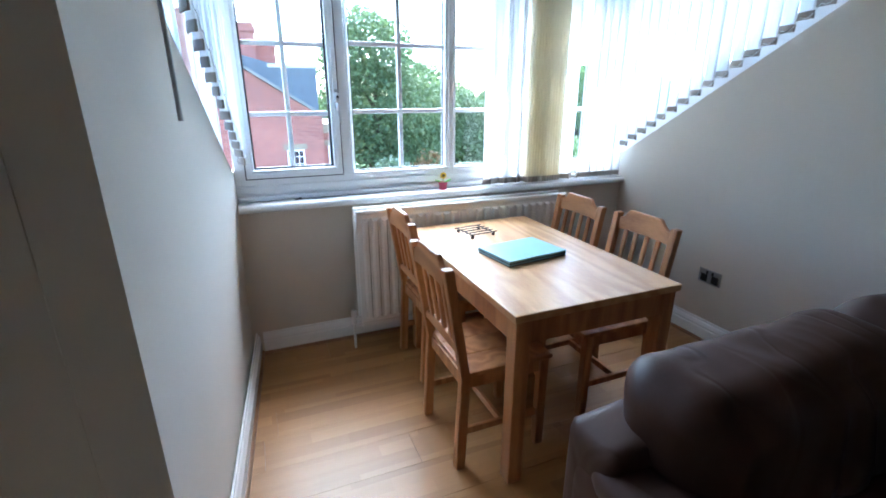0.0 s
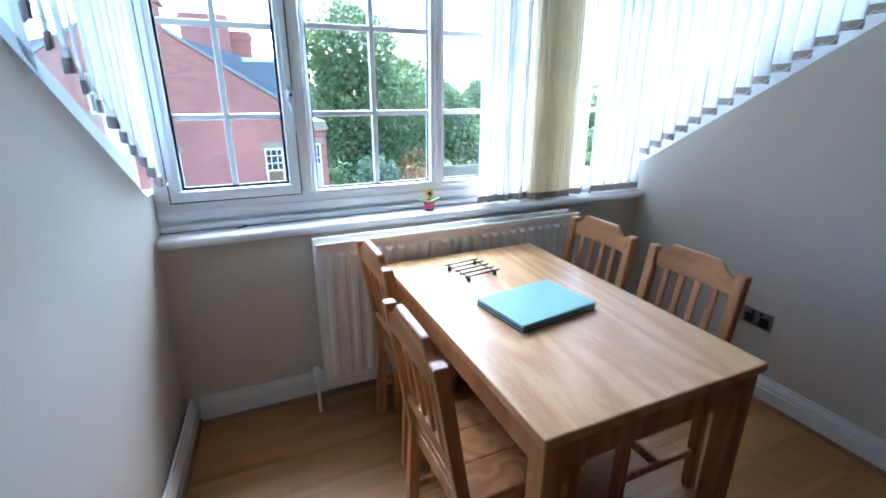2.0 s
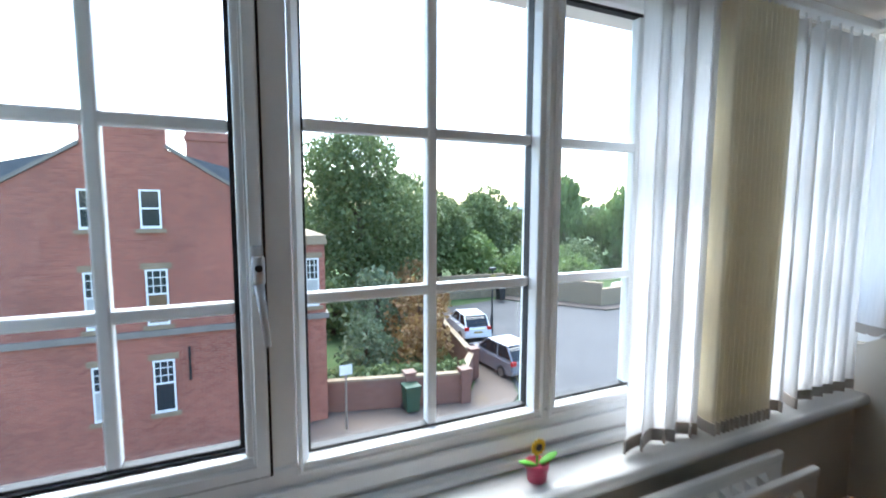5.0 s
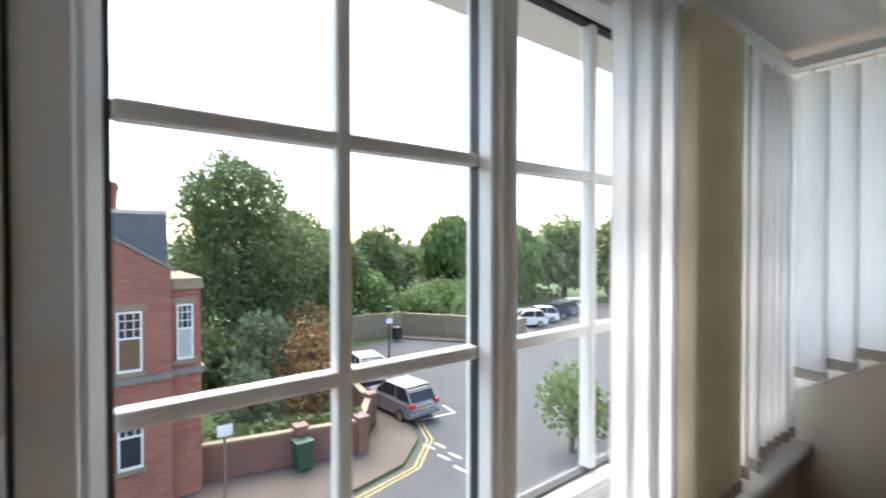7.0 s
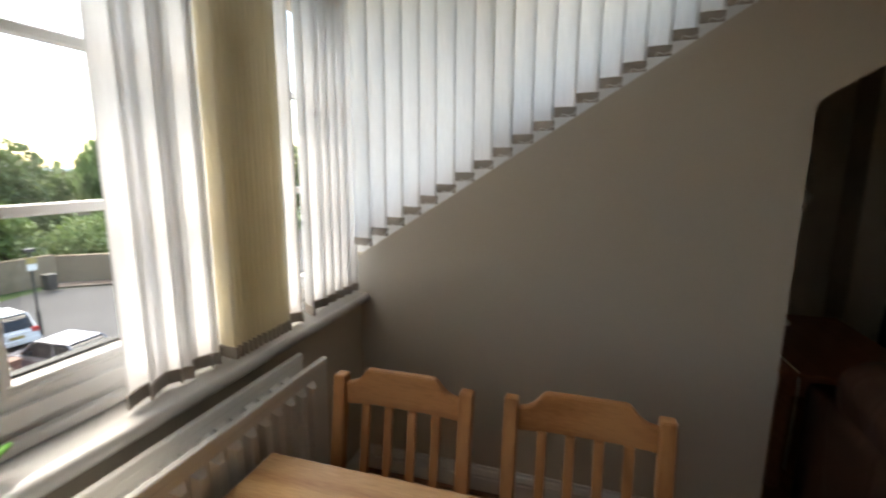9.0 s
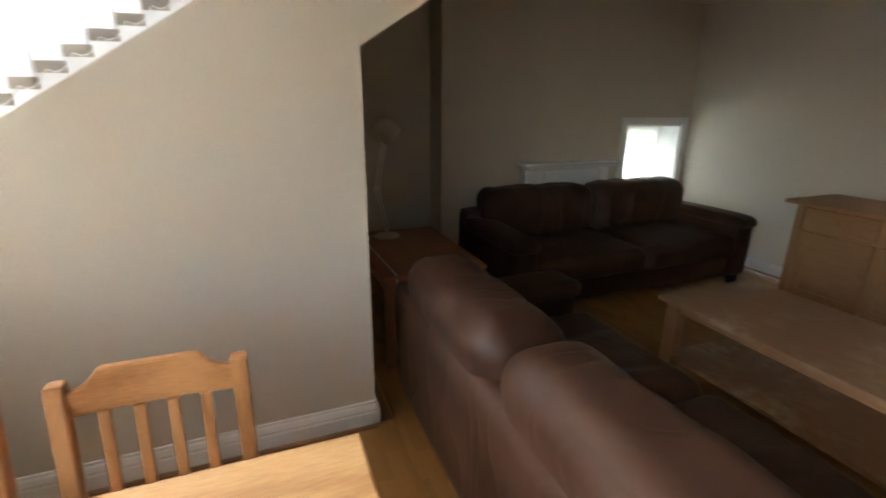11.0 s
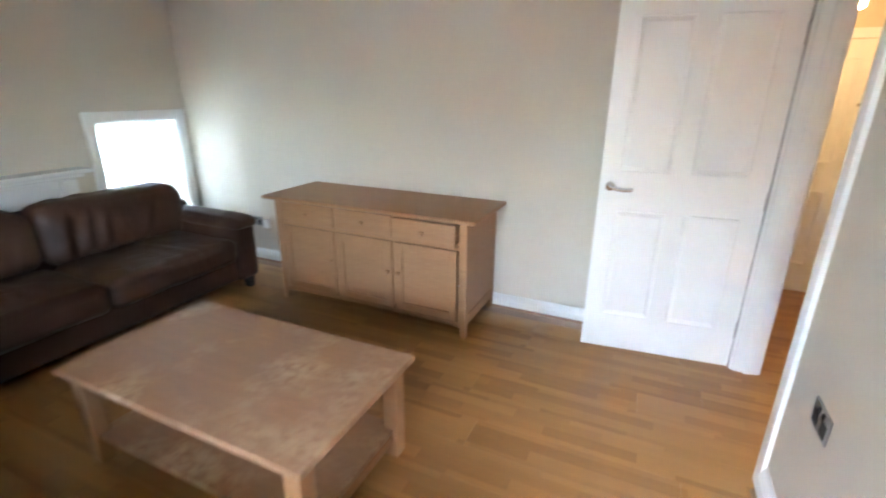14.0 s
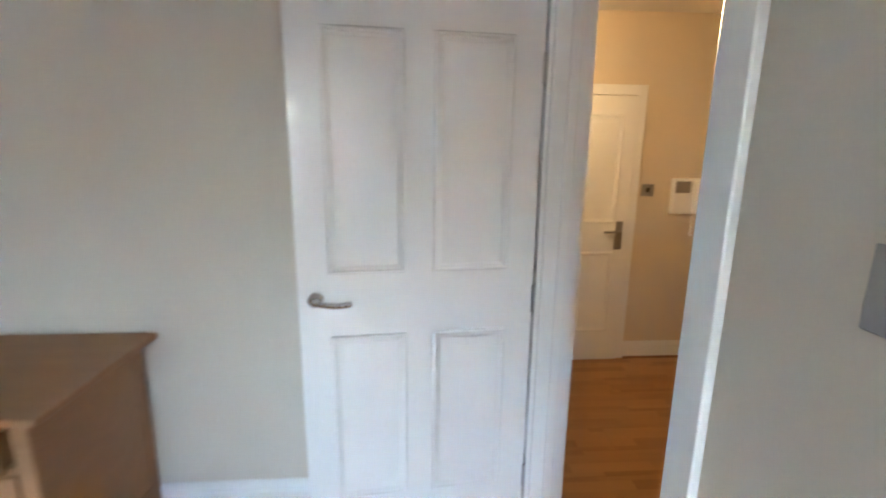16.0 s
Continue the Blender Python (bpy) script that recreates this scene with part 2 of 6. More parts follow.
def glass_mat(name):
    m = bpy.data.materials.new(name)
    m.use_nodes = True
    nt = m.node_tree
    for n in list(nt.nodes):
        if n.type == "BSDF_PRINCIPLED":
            nt.nodes.remove(n)
    out = [n for n in nt.nodes if n.type == "OUTPUT_MATERIAL"][0]
    tr, gl, mix = nt.nodes.new("ShaderNodeBsdfTransparent"), nt.nodes.new("ShaderNodeBsdfGlossy"), nt.nodes.new("ShaderNodeMixShader")
    gl.inputs["Roughness"].default_value = 0.02
    tr.inputs["Color"].default_value = (0.96, 0.98, 0.97, 1)
    lw, pw = nt.nodes.new("ShaderNodeLayerWeight"), nt.nodes.new("ShaderNodeMath")
    pw.operation = "POWER"
    nt.links.new(lw.outputs["Facing"], pw.inputs[0])
    pw.inputs[1].default_value = 5.0
    fr = nt.nodes.new("ShaderNodeMath")
    fr.operation = "MULTIPLY_ADD"
    nt.links.new(pw.outputs[0], fr.inputs[0])
    fr.inputs[1].default_value, fr.inputs[2].default_value = 0.5, 0.025
    nt.links.new(fr.outputs[0], mix.inputs["Fac"])
    nt.links.new(tr.outputs[0], mix.inputs[1])
    nt.links.new(gl.outputs[0], mix.inputs[2])
    nt.links.new(mix.outputs[0], out.inputs["Surface"])
    return m


WALL = mat("wall_paint", (0.60, 0.545, 0.46), 0.75, vary=0.04, scale=1.5, fine=220, bump=0.06)
HALLWALL = mat("hall_paint", (0.62, 0.53, 0.40), 0.75, vary=0.04, scale=1.5, fine=220, bump=0.06)
CEIL = mat("ceiling_paint", (0.72, 0.70, 0.67), 0.85, vary=0.04, scale=2, fine=150, bump=0.08)
ROOMCEIL = mat("room_ceiling_paint", (0.72, 0.69, 0.63), 0.85, vary=0.04, scale=2, fine=150, bump=0.08)
GLOSS = mat("white_gloss", (0.80, 0.80, 0.79), 0.13, vary=0.03, scale=3, fine=60, bump=0.03)
UPVC = mat("window_plastic", (0.82, 0.83, 0.83), 0.32, vary=0.04, scale=4, fine=90, bump=0.02)
GASKET = mat("black_gasket", (0.02, 0.02, 0.022), 0.6, vary=0.1)
GLASS = glass_mat("window_glass")
CLOTH = fabric_mat("blind_cloth", (0.92, 0.92, 0.92), 0.68)
CLOTHBEIGE = fabric_mat("blind_cloth_stack", (0.94, 0.90, 0.78), 0.74)
# for the sheet added in window_4 to soften its daylight
SOFTENER = fabric_mat("net_cloth", (0.92, 0.92, 0.92), 0.70)
POCKET = mat("blind_weight", (0.42, 0.38, 0.34), 0.8, vary=0.1)
METALWHITE = mat("white_enamel", (0.76, 0.75, 0.72), 0.35, vary=0.03, scale=3, fine=60, bump=0.02)
CHROME = mat("chrome", (0.75, 0.75, 0.76), 0.16, 1.0, vary=0.05, bump=0.02)
STEEL = mat("brushed_steel", (0.36, 0.35, 0.345), 0.42, 1.0, vary=0.1, bump=0.03)
BLACK = mat("black_plastic", (0.015, 0.015, 0.017), 0.45, vary=0.15)
LEATHER = leather_mat("brown_leather", (0.048, 0.0215, 0.0135), (0.072, 0.0355, 0.023))
PINE = wood("pine", (0.35, 0.145, 0.050), (0.55, 0.265, 0.105), 0.34, "Z", cyc=45, ringk=0.2)
PINELONG = wood("pine_along", (0.32, 0.13, 0.044), (0.55, 0.265, 0.105), 0.34, "X", rings=7, stretch=0.2, cyc=34, ringk=0.26)
PINETOP = wood("pine_top", (0.46, 0.235, 0.095), (0.68, 0.42, 0.20), 0.33, "Y", rings=6, stretch=0.14, cyc=62, ringk=0.15, coat=0.3)
OAK = wood("oak", (0.30, 0.146, 0.064), (0.41, 0.222, 0.106), 0.48, "X", rings=4, knots=False, ringk=0.03)
OAKWORN = wood("worn_oak", (0.25, 0.125, 0.062), (0.34, 0.185, 0.10), 0.42, "X", rings=4, knots=False, wear=(0.48, 0.34, 0.205), ringk=0.04)
REDWOOD = wood("reddish_wood", (0.26, 0.095, 0.045), (0.36, 0.15, 0.075), 0.4, "X", rings=5, knots=False)
FLOORWOOD = wood("floor_board", (0.25, 0.112, 0.033), (0.43, 0.225, 0.078), 0.36, "X", rings=4, knots=False, per_object=0.12, strips=True, ringk=0.025, pores=0.08, coat=0.06)
BEAD = mat("floor_edge_wood", (0.22, 0.11, 0.05), 0.45, vary=0.15)


def brick_mat(name, a, b, mortar):
    """Coursed brickwork, for walls seen from afar."""
    m = mat(name, a, 0.88, vary=0.55, scale=0.5, fine=40, bump=0)
    nt = m.node_tree
    bs = nt.nodes["Principled BSDF"]
    tc, sep, cmb, add = nt.nodes.new("ShaderNodeTexCoord"), nt.nodes.new("ShaderNodeSeparateXYZ"), nt.nodes.new("ShaderNodeCombineXYZ"), nt.nodes.new("ShaderNodeMath")
    nt.links.new(tc.outputs["Object"], sep.inputs[0])
    nt.links.new(sep.outputs["X"], add.inputs[0])
    nt.links.new(sep.outputs["Y"], add.inputs[1])
    nt.links.new(add.outputs[0], cmb.inputs[0])
    nt.links.new(sep.outputs["Z"], cmb.inputs[1])
    bt = nt.nodes.new("ShaderNodeTexBrick")
    bt.inputs["Scale"].default_value = 1.0
    bt.inputs["Brick Width"].default_value, bt.inputs["Row Height"].default_value, bt.inputs["Mortar Size"].default_value = 0.225, 0.075, 0.006
    bt.inputs["Color1"].default_value, bt.inputs["Color2"].default_value, bt.inputs["Mortar"].default_value = (*a, 1), (*b, 1), (*mortar, 1)
    bt.inputs["Bias"].default_value = 0.0
    nt.links.new(cmb.outputs[0], bt.inputs["Vector"])
    old = bs.inputs["Base Color"].links[0].from_socket
    mix = nt.nodes.new("ShaderNodeMix")
    mix.data_type = "RGBA"
    mix.inputs["Factor"].default_value = 0.62
    nt.links.new(old, mix.inputs[6])
    nt.links.new(bt.outputs["Color"], mix.inputs[7])
    nt.links.new(mix.outputs[2], bs.inputs["Base Color"])
    bp = nt.nodes.new("ShaderNodeBump")
    bp.invert = True
    bp.inputs["Strength"].default_value, bp.inputs["Distance"].default_value = 0.5, 0.01
    nt.links.new(bt.outputs["Fac"], bp.inputs["Height"])
    nt.links.new(bp.outputs["Normal"], bs.inputs["Normal"])
    return m


BRICK = brick_mat("red_brick", (0.36, 0.125, 0.085), (0.19, 0.055, 0.042), (0.40, 0.31, 0.25))
OLDBRICK = brick_mat("old_brick", (0.22, 0.10, 0.075), (0.13, 0.05, 0.04), (0.22, 0.18, 0.15))
SLATE = mat("slate", (0.10, 0.105, 0.12), 0.6, vary=0.3, scale=4, fine=20, bump=0.3)
STONE = mat("sandstone", (0.27, 0.205, 0.135), 0.85, vary=0.25, scale=2, fine=25, bump=0.3)
GREYSTONE = mat("grey_stone", (0.22, 0.195, 0.17), 0.85, vary=0.2, scale=2, fine=25, bump=0.3)
ASPHALT = mat("asphalt", (0.072, 0.072, 0.076), 0.9, vary=0.2, scale=0.4, fine=20, bump=0.2)
PAVING = mat("paving", (0.11, 0.085, 0.07), 0.9, vary=0.2, scale=1, fine=20, bump=0.2)
GRASS = mat("grass", (0.052, 0.088, 0.024), 0.95, vary=0.35, scale=0.5, fine=12, bump=0.4)
WHITELINE = mat("road_paint", (0.62, 0.62, 0.58), 0.8, vary=0.15)
YELLOWLINE = mat("yellow_road_paint", (0.36, 0.28, 0.10), 0.8, vary=0.25)


def leaf_mat(name, a, b):
    m = bpy.data.materials.new(name)
    m.use_nodes = True
    nt = m.node_tree
    bs = nt.nodes["Principled BSDF"]
    geo, ramp = nt.nodes.new("ShaderNodeNewGeometry"), nt.nodes.new("ShaderNodeValToRGB")
    ramp.color_ramp.elements[0].color, ramp.color_ramp.elements[1].color = (*a, 1), (*b, 1)
    nt.links.new(geo.outputs["Random Per Island"], ramp.inputs["Fac"])
    nt.links.new(ramp.outputs["Color"], bs.inputs["Base Color"])
    bs.inputs["Roughness"].default_value = 0.65
    out = [n for n in nt.nodes if n.type == "OUTPUT_MATERIAL"][0]
    tl, mix = nt.nodes.new("ShaderNodeBsdfTranslucent"), nt.nodes.new("ShaderNodeMixShader")
    nt.links.new(ramp.outputs["Color"], tl.inputs["Color"])
    mix.inputs["Fac"].default_value = 0.35
    nt.links.new(bs.outputs[0], mix.inputs[1])
    nt.links.new(tl.outputs[0], mix.inputs[2])
    nt.links.new(mix.outputs[0], out.inputs["Surface"])
    return m


LEAFDARK = leaf_mat("dark_leaves", (0.08, 0.115, 0.045), (0.19, 0.24, 0.10))
LEAFLIGHT = leaf_mat("light_leaves", (0.10, 0.16, 0.045), (0.22, 0.29, 0.11))
LEAFGREY = leaf_mat("grey_leaves", (0.08, 0.12, 0.07), (0.17, 0.22, 0.14))
LEAFRED = leaf_mat("reddish_leaves", (0.18, 0.09, 0.04), (0.27, 0.18, 0.07))
BARK = mat("bark", (0.09, 0.065, 0.045), 0.9, vary=0.3, scale=5, fine=30, bump=0.4)


# ---- building helpers ----
def link(name, bm, material, smooth=False):
    me = bpy.data.meshes.new(name)
    bm.normal_update()
    bm.to_mesh(me)
    bm.free()
    if smooth:
        for p in me.polygons:
            p.use_smooth = True
    me.materials.append(material)
    return new(name, me)


def part(name, bm, material, parent, label="", smooth=False):
    ob = link(name, bm, material, smooth)
    ob.parent = parent
    if label:
        ob["label"] = label
    return ob


def again(ob, parent, m):
    """One more part on the mesh of ob."""
    o = new(ob.name.split(".")[0], ob.data)
    o.parent = parent
    o.matrix_basis = m
    return o


def structure(name, bm, material, label="", smooth=False, category=""):
    return tagged(link(name, bm, material, smooth), label, category or "wall", kind="structure")


def thing(name, m, label, category, group=""):
    e = new(name)
    e.matrix_basis = m
    e.empty_display_size = 0.1
    return tagged(e, label, category, group)


def box(bm, x0, x1, y0, y1, z0, z1, bevel=0.0, seg=2):
    v = [bm.verts.new(p) for p in ((x0, y0, z0), (x1, y0, z0), (x1, y1, z0), (x0, y1, z0), (x0, y0, z1), (x1, y0, z1), (x1, y1, z1), (x0, y1, z1))]
    f = [bm.faces.new([v[i] for i in q]) for q in ((0, 3, 2, 1), (4, 5, 6, 7), (0, 1, 5, 4), (1, 2, 6, 5), (2, 3, 7, 6), (3, 0, 4, 7))]
    if bevel:
        edges = list({e for q in f for e in q.edges})
        bmesh.ops.bevel(bm, geom=edges, offset=bevel, segments=seg, affect="EDGES", profile=0.5)
    return bm


def boxes(*rows, bevel=0.0):
    bm = bmesh.new()
    for r in rows:
        box(bm, *r, bevel=bevel)
    return bm


def prism(bm, pts, axis, a, b, bevel=0.0):
    """A flat outline of (u, v), pushed along an axis from a to b: axis x has (y, z), y has (x, z), z has (x, y)."""
    def at(u, v, w):
        return {"x": (w, u, v), "y": (u, w, v), "z": (u, v, w)}[axis]
    lo, hi = [bm.verts.new(at(u, v, a)) for u, v in pts], [bm.verts.new(at(u, v, b)) for u, v in pts]
    n = len(pts)
    fs = [bm.faces.new(lo), bm.faces.new(hi[::-1])] + [bm.faces.new((lo[i], hi[i], hi[(i + 1) % n], lo[(i + 1) % n])) for i in range(n)]
    bmesh.ops.recalc_face_normals(bm, faces=fs)
    if bevel:
        bmesh.ops.bevel(bm, geom=list({e for q in fs for e in q.edges}), offset=bevel, segments=2, affect="EDGES")
    return bm


def rod(bm, a, b, r0, r1=None, n=12):
    """A round bar from a to b."""
    a, b = Vector(a), Vector(b)
    d = b - a
    m = Matrix.Translation((a + b) / 2) @ d.to_track_quat("Z", "Y").to_matrix().to_4x4()
    bmesh.ops.create_cone(bm, cap_ends=True, segments=n, radius1=r0, radius2=r0 if r1 is None else r1, depth=d.length, matrix=m)
    return bm


def lathe(bm, prof, n=20, at=(0, 0, 0)):
    """A turned shape from (radius, height) pairs."""
    rings = [[bm.verts.new((at[0] + r * math.cos(2 * math.pi * i / n), at[1] + r * math.sin(2 * math.pi * i / n), at[2] + z)) for i in range(n)] for r, z in prof]
    for p, q in zip(rings, rings[1:]):
        for i in range(n):
            bm.faces.new((p[i], p[(i + 1) % n], q[(i + 1) % n], q[i]))
    bm.faces.new(rings[0][::-1])
    bm.faces.new(rings[-1])
    return bm


def pillow(bm, x0, x1, y0, y1, z0, z1, r, n=10, puff=0.0, wrinkle=0.0, seed=0.0, lean=0.0, folds=(), pleats=()):
    """A soft upholstered block: round edges, bulging faces and creases."""
    tmp = bmesh.new()
    bmesh.ops.create_cube(tmp, size=2)
    bmesh.ops.subdivide_edges(tmp, edges=tmp.edges[:], cuts=n, use_grid_fill=True)
    c, h = Vector(((x0 + x1) / 2, (y0 + y1) / 2, (z0 + z1) / 2)), Vector(((x1 - x0) / 2, (y1 - y0) / 2, (z1 - z0) / 2))
    made = {}
    for v in tmp.verts:
        p = Vector([h[i] * v.co[i] for i in range(3)])
        inner = Vector([max(-(h[i] - r), min(h[i] - r, p[i])) for i in range(3)])
        d = p - inner
        if d.length > 1e-6:
            p = inner + d.normalized() * r
        for i in range(3):
            j, k = (i + 1) % 3, (i + 2) % 3
            w = (1 - v.co[j] ** 2) * (1 - v.co[k] ** 2)
            p[i] += puff * v.co[i] * w
        p += c
        if wrinkle:
            q = Vector((p.x * 4.0 + seed, p.y * 4.0, p.z * 4.0 + seed * 0.7))
            p += Vector(noise.noise_vector(q)) * wrinkle
            s = noise.noise(Vector((p.x * 11 + p.z * 5 + seed * 3, p.y * 6, p.z * 3)))
            p.z += wrinkle * 0.7 * s
        for fx, tilt, amp in folds:
            w = max(0.0, 1 - abs((p.z - z0) / (z1 - z0) - 0.4) * 1.9)
            if v.co.y < 0:
                u = (p.x - fx - tilt * (p.z - z0)) / 0.028
                p.y -= amp * w * (math.exp(-u * u) - 0.7 * math.exp(-(u - 1.6) ** 2))
        for fx, tilt, amp in pleats:
            w = max(0.0, 1 - abs((p.y - y0) / (y1 - y0) - 0.35) * 1.8)
            if v.co.z > 0:
                u = (p.x - fx - tilt * (p.y - y0)) / 0.026
                p.z += amp * w * (math.exp(-u * u) - 0.7 * math.exp(-(u - 1.6) ** 2))
        p.y += lean * (p.z - z0)
        made[v] = bm.verts.new(p)
    for f in tmp.faces:
        bm.faces.new([made[v] for v in f.verts])
    tmp.free()
    return bm


def mitre(bm, u0, u1, v0, v1, prof, axis="y", at=0.0, side=1):
    """A moulded frame with mitred corners: prof has (inset, height) pairs; it stands off the plane axis = at towards side."""
    rings = []
    for d, h in prof:
        ring = []
        for u, v in ((u0 + d, v0 + d), (u1 - d, v0 + d), (u1 - d, v1 - d), (u0 + d, v1 - d)):
            w = at + side * h
            ring.append(bm.verts.new({"x": (w, u, v), "y": (u, w, v)}[axis]))
        rings.append(ring)
    fs = []
    for p, q in zip(rings, rings[1:]):
        for i in range(4):
            fs.append(bm.faces.new((p[i], p[(i + 1) % 4], q[(i + 1) % 4], q[i])))
    p, q = rings[-1], rings[0]
    for i in range(4):
        fs.append(bm.faces.new((p[i], p[(i + 1) % 4], q[(i + 1) % 4], q[i])))
    bmesh.ops.recalc_face_normals(bm, faces=fs)
    return bm

# ---- the rooms ----
XL, XR = 0.0, 2.57          # dormer's side walls
YK = -1.65                  # knee wall
YS = -5.48                  # wall with the sideboard
XD = -0.19                  # wall with the door
XF = 4.45                   # wall with the fireplace
PITCH = 0.635               # the roof's rise
SILL = 0.885
TOPZ = 2.20                 # dormer ceiling
CEILZ = 2.42
D0 = 1.06                   # foot of the sloping cheek window

bm = boxes((XD - 1.9, XF + 0.6, YS - 1.6, 0.3, -0.12, -0.016))
structure("floor", bm, BEAD, "pale oak strip floor", category="floor")
structure("wall_north", boxes((-0.3, XR + 0.3, 0.0, 0.28, -0.3, SILL - 0.04)), WALL, "cream painted wall under the dormer window")
structure("wall_north_header", boxes((-0.3, XR + 0.3, 0.06, 0.28, 2.17, 2.5)), CEIL, "white strip of wall over the dormer window")
bm = bmesh.new()
cheek = [(0.28, 0), (0.28, D0 - 0.02), (0.0, D0), (-(TOPZ - D0) / PITCH, TOPZ), (YK - (TOPZ - 1.66) / 0.63, TOPZ), (YK, 1.66), (YK, 0)]
prism(bm, cheek, "x", XR, XR + 0.12)
structure("wall_east_dormer", bm, WALL, "cream side wall of the dormer with a sloping top")
SPLAY = 0.085               # the west side wall runs slightly askew
XW, XE = -0.60, -0.14       # wall behind the door side of the eaves
bm = bmesh.new()
prism(bm, [(0.28, 0), (0.28, D0 - 0.02), (0.0, D0), (-(TOPZ - D0) / PITCH, TOPZ), (YK - (TOPZ - 1.66) / 0.63, TOPZ), (YK, 1.66), (YK, 0)], "x", -0.12, XL)
for v in bm.verts:
    v.co.x += SPLAY * min(0, v.co.y)
structure("wall_west_dormer", bm, WALL, "cream side wall of the dormer with a sloping top")
structure("wall_knee_west", boxes((XW - 0.12, XL + SPLAY * YK - 0.122, YK + 0.001, YK + 0.1, 0, 1.70)), WALL, "short cream wall under the eaves")
structure("wall_west", boxes((XW - 0.12, XW, -2.6, YK, 0, CEILZ + 0.1), (XW - 0.12, XD, -2.7, -2.6, 0, CEILZ + 0.1)), WALL, "cream wall beside the dormer")
# knee wall, recess, chimney wall
structure("wall_knee", boxes((XR + 0.12, XF + 0.5, YK, YK + 0.1, 0, 1.70)), WALL, "low cream wall under the eaves")
structure("wall_recess", boxes((XF + 0.28, XF + 0.42, -2.70, YK, 0, CEILZ + 0.1)), WALL, "cream wall of the recess beside the chimney breast")
WY0, WY1, WZ0, WZ1 = -5.385, -4.675, 0.47, 1.28     # small window
structure("wall_fireplace", boxes((XF, XF + 0.42, WY1, -2.70, 0, CEILZ + 0.1), (XF, XF + 0.42, YS - 0.12, WY0, 0, CEILZ + 0.1),
          (XF, XF + 0.42, WY0, WY1, WZ1, CEILZ + 0.1), (XF, XF + 0.42, WY0, WY1, 0, WZ0)), WALL, "cream chimney wall with a fireplace and a small window")
structure("wall_south", boxes((XD - 0.0, XF, YS - 0.12, YS, 0, CEILZ + 0.1)), WALL, "plain cream painted wall behind the sideboard")
DY0, DY1, DH = -5.27, -4.36, 2.03
structure("wall_door", boxes((XD - 0.12, XD, DY1, -2.7, 0, CEILZ + 0.1), (XD - 0.12, XD, YS - 0.12, DY0, 0, CEILZ + 0.1), (XD - 0.12, XD, DY0, DY1, DH, CEILZ + 0.1)),
          WALL, "cream painted wall with a doorway to the hall")
# ceilings
bm = bmesh.new()
box(bm, XW - 0.12, XF + 0.42, YS - 0.12, YK - (CEILZ - 1.66) / 0.63, CEILZ, CEILZ + 0.1)
structure("ceiling_main", bm, ROOMCEIL, "plain cream ceiling", category="ceiling")
for nm, xa, xb in (("ceiling_slope_east", XR + 0.002, XF + 0.42), ("ceiling_slope_west", XW - 0.12, XE - 0.01)):
    bm = bmesh.new()
    y1 = YK - (CEILZ - 1.66) / 0.63
    prism(bm, [(YK + 0.12, 1.66 - 0.0756), (y1, CEILZ), (y1, CEILZ + 0.12), (YK + 0.12, 1.80)], "x", xa, xb)
    structure(nm, bm, ROOMCEIL, "sloping cream ceiling under the roof", category="ceiling")
structure("ceiling_dormer", boxes((-0.4, XR + 0.3, YK - (CEILZ - 1.66) / 0.63, 0.5, TOPZ, TOPZ + 0.09)), CEIL, "white dormer ceiling", category="ceiling")
# unseen filler, added to keep sky light from leaking in above the dormer ceiling
structure("ceiling_upstand", boxes((-0.42, XR + 0.02, YK - (CEILZ - 1.66) / 0.63 - 0.03, YK - 0.85, TOPZ + 0.085, CEILZ + 0.12)), ROOMCEIL, "unseen band added to close the gap between the two ceilings", category="ceiling")
# hall
structure("wall_hall_end", boxes((XD - 2.0, XD - 0.12, -6.92, -6.82, 0, 2.5)), HALLWALL, "warm cream end wall of the hall")
structure("wall_hall_east", boxes((XD - 0.12, XD, -6.92, YS - 0.12, 0, 2.5)), HALLWALL, "cream side wall of the hall")
structure("wall_hall_west", boxes((-2.05, -1.95, -6.82, -3.2, 0, 2.5)), HALLWALL, "cream far wall of the hall")
structure("wall_hall_north", boxes((-2.05, XD - 0.12, -3.2, -3.1, 0, 2.5)), HALLWALL, "cream wall closing the hall")
structure("ceiling_hall", boxes((-2.05, XD - 0.0, -6.92, -3.1, 2.42, 2.5)), CEIL, "white hall ceiling", category="ceiling")

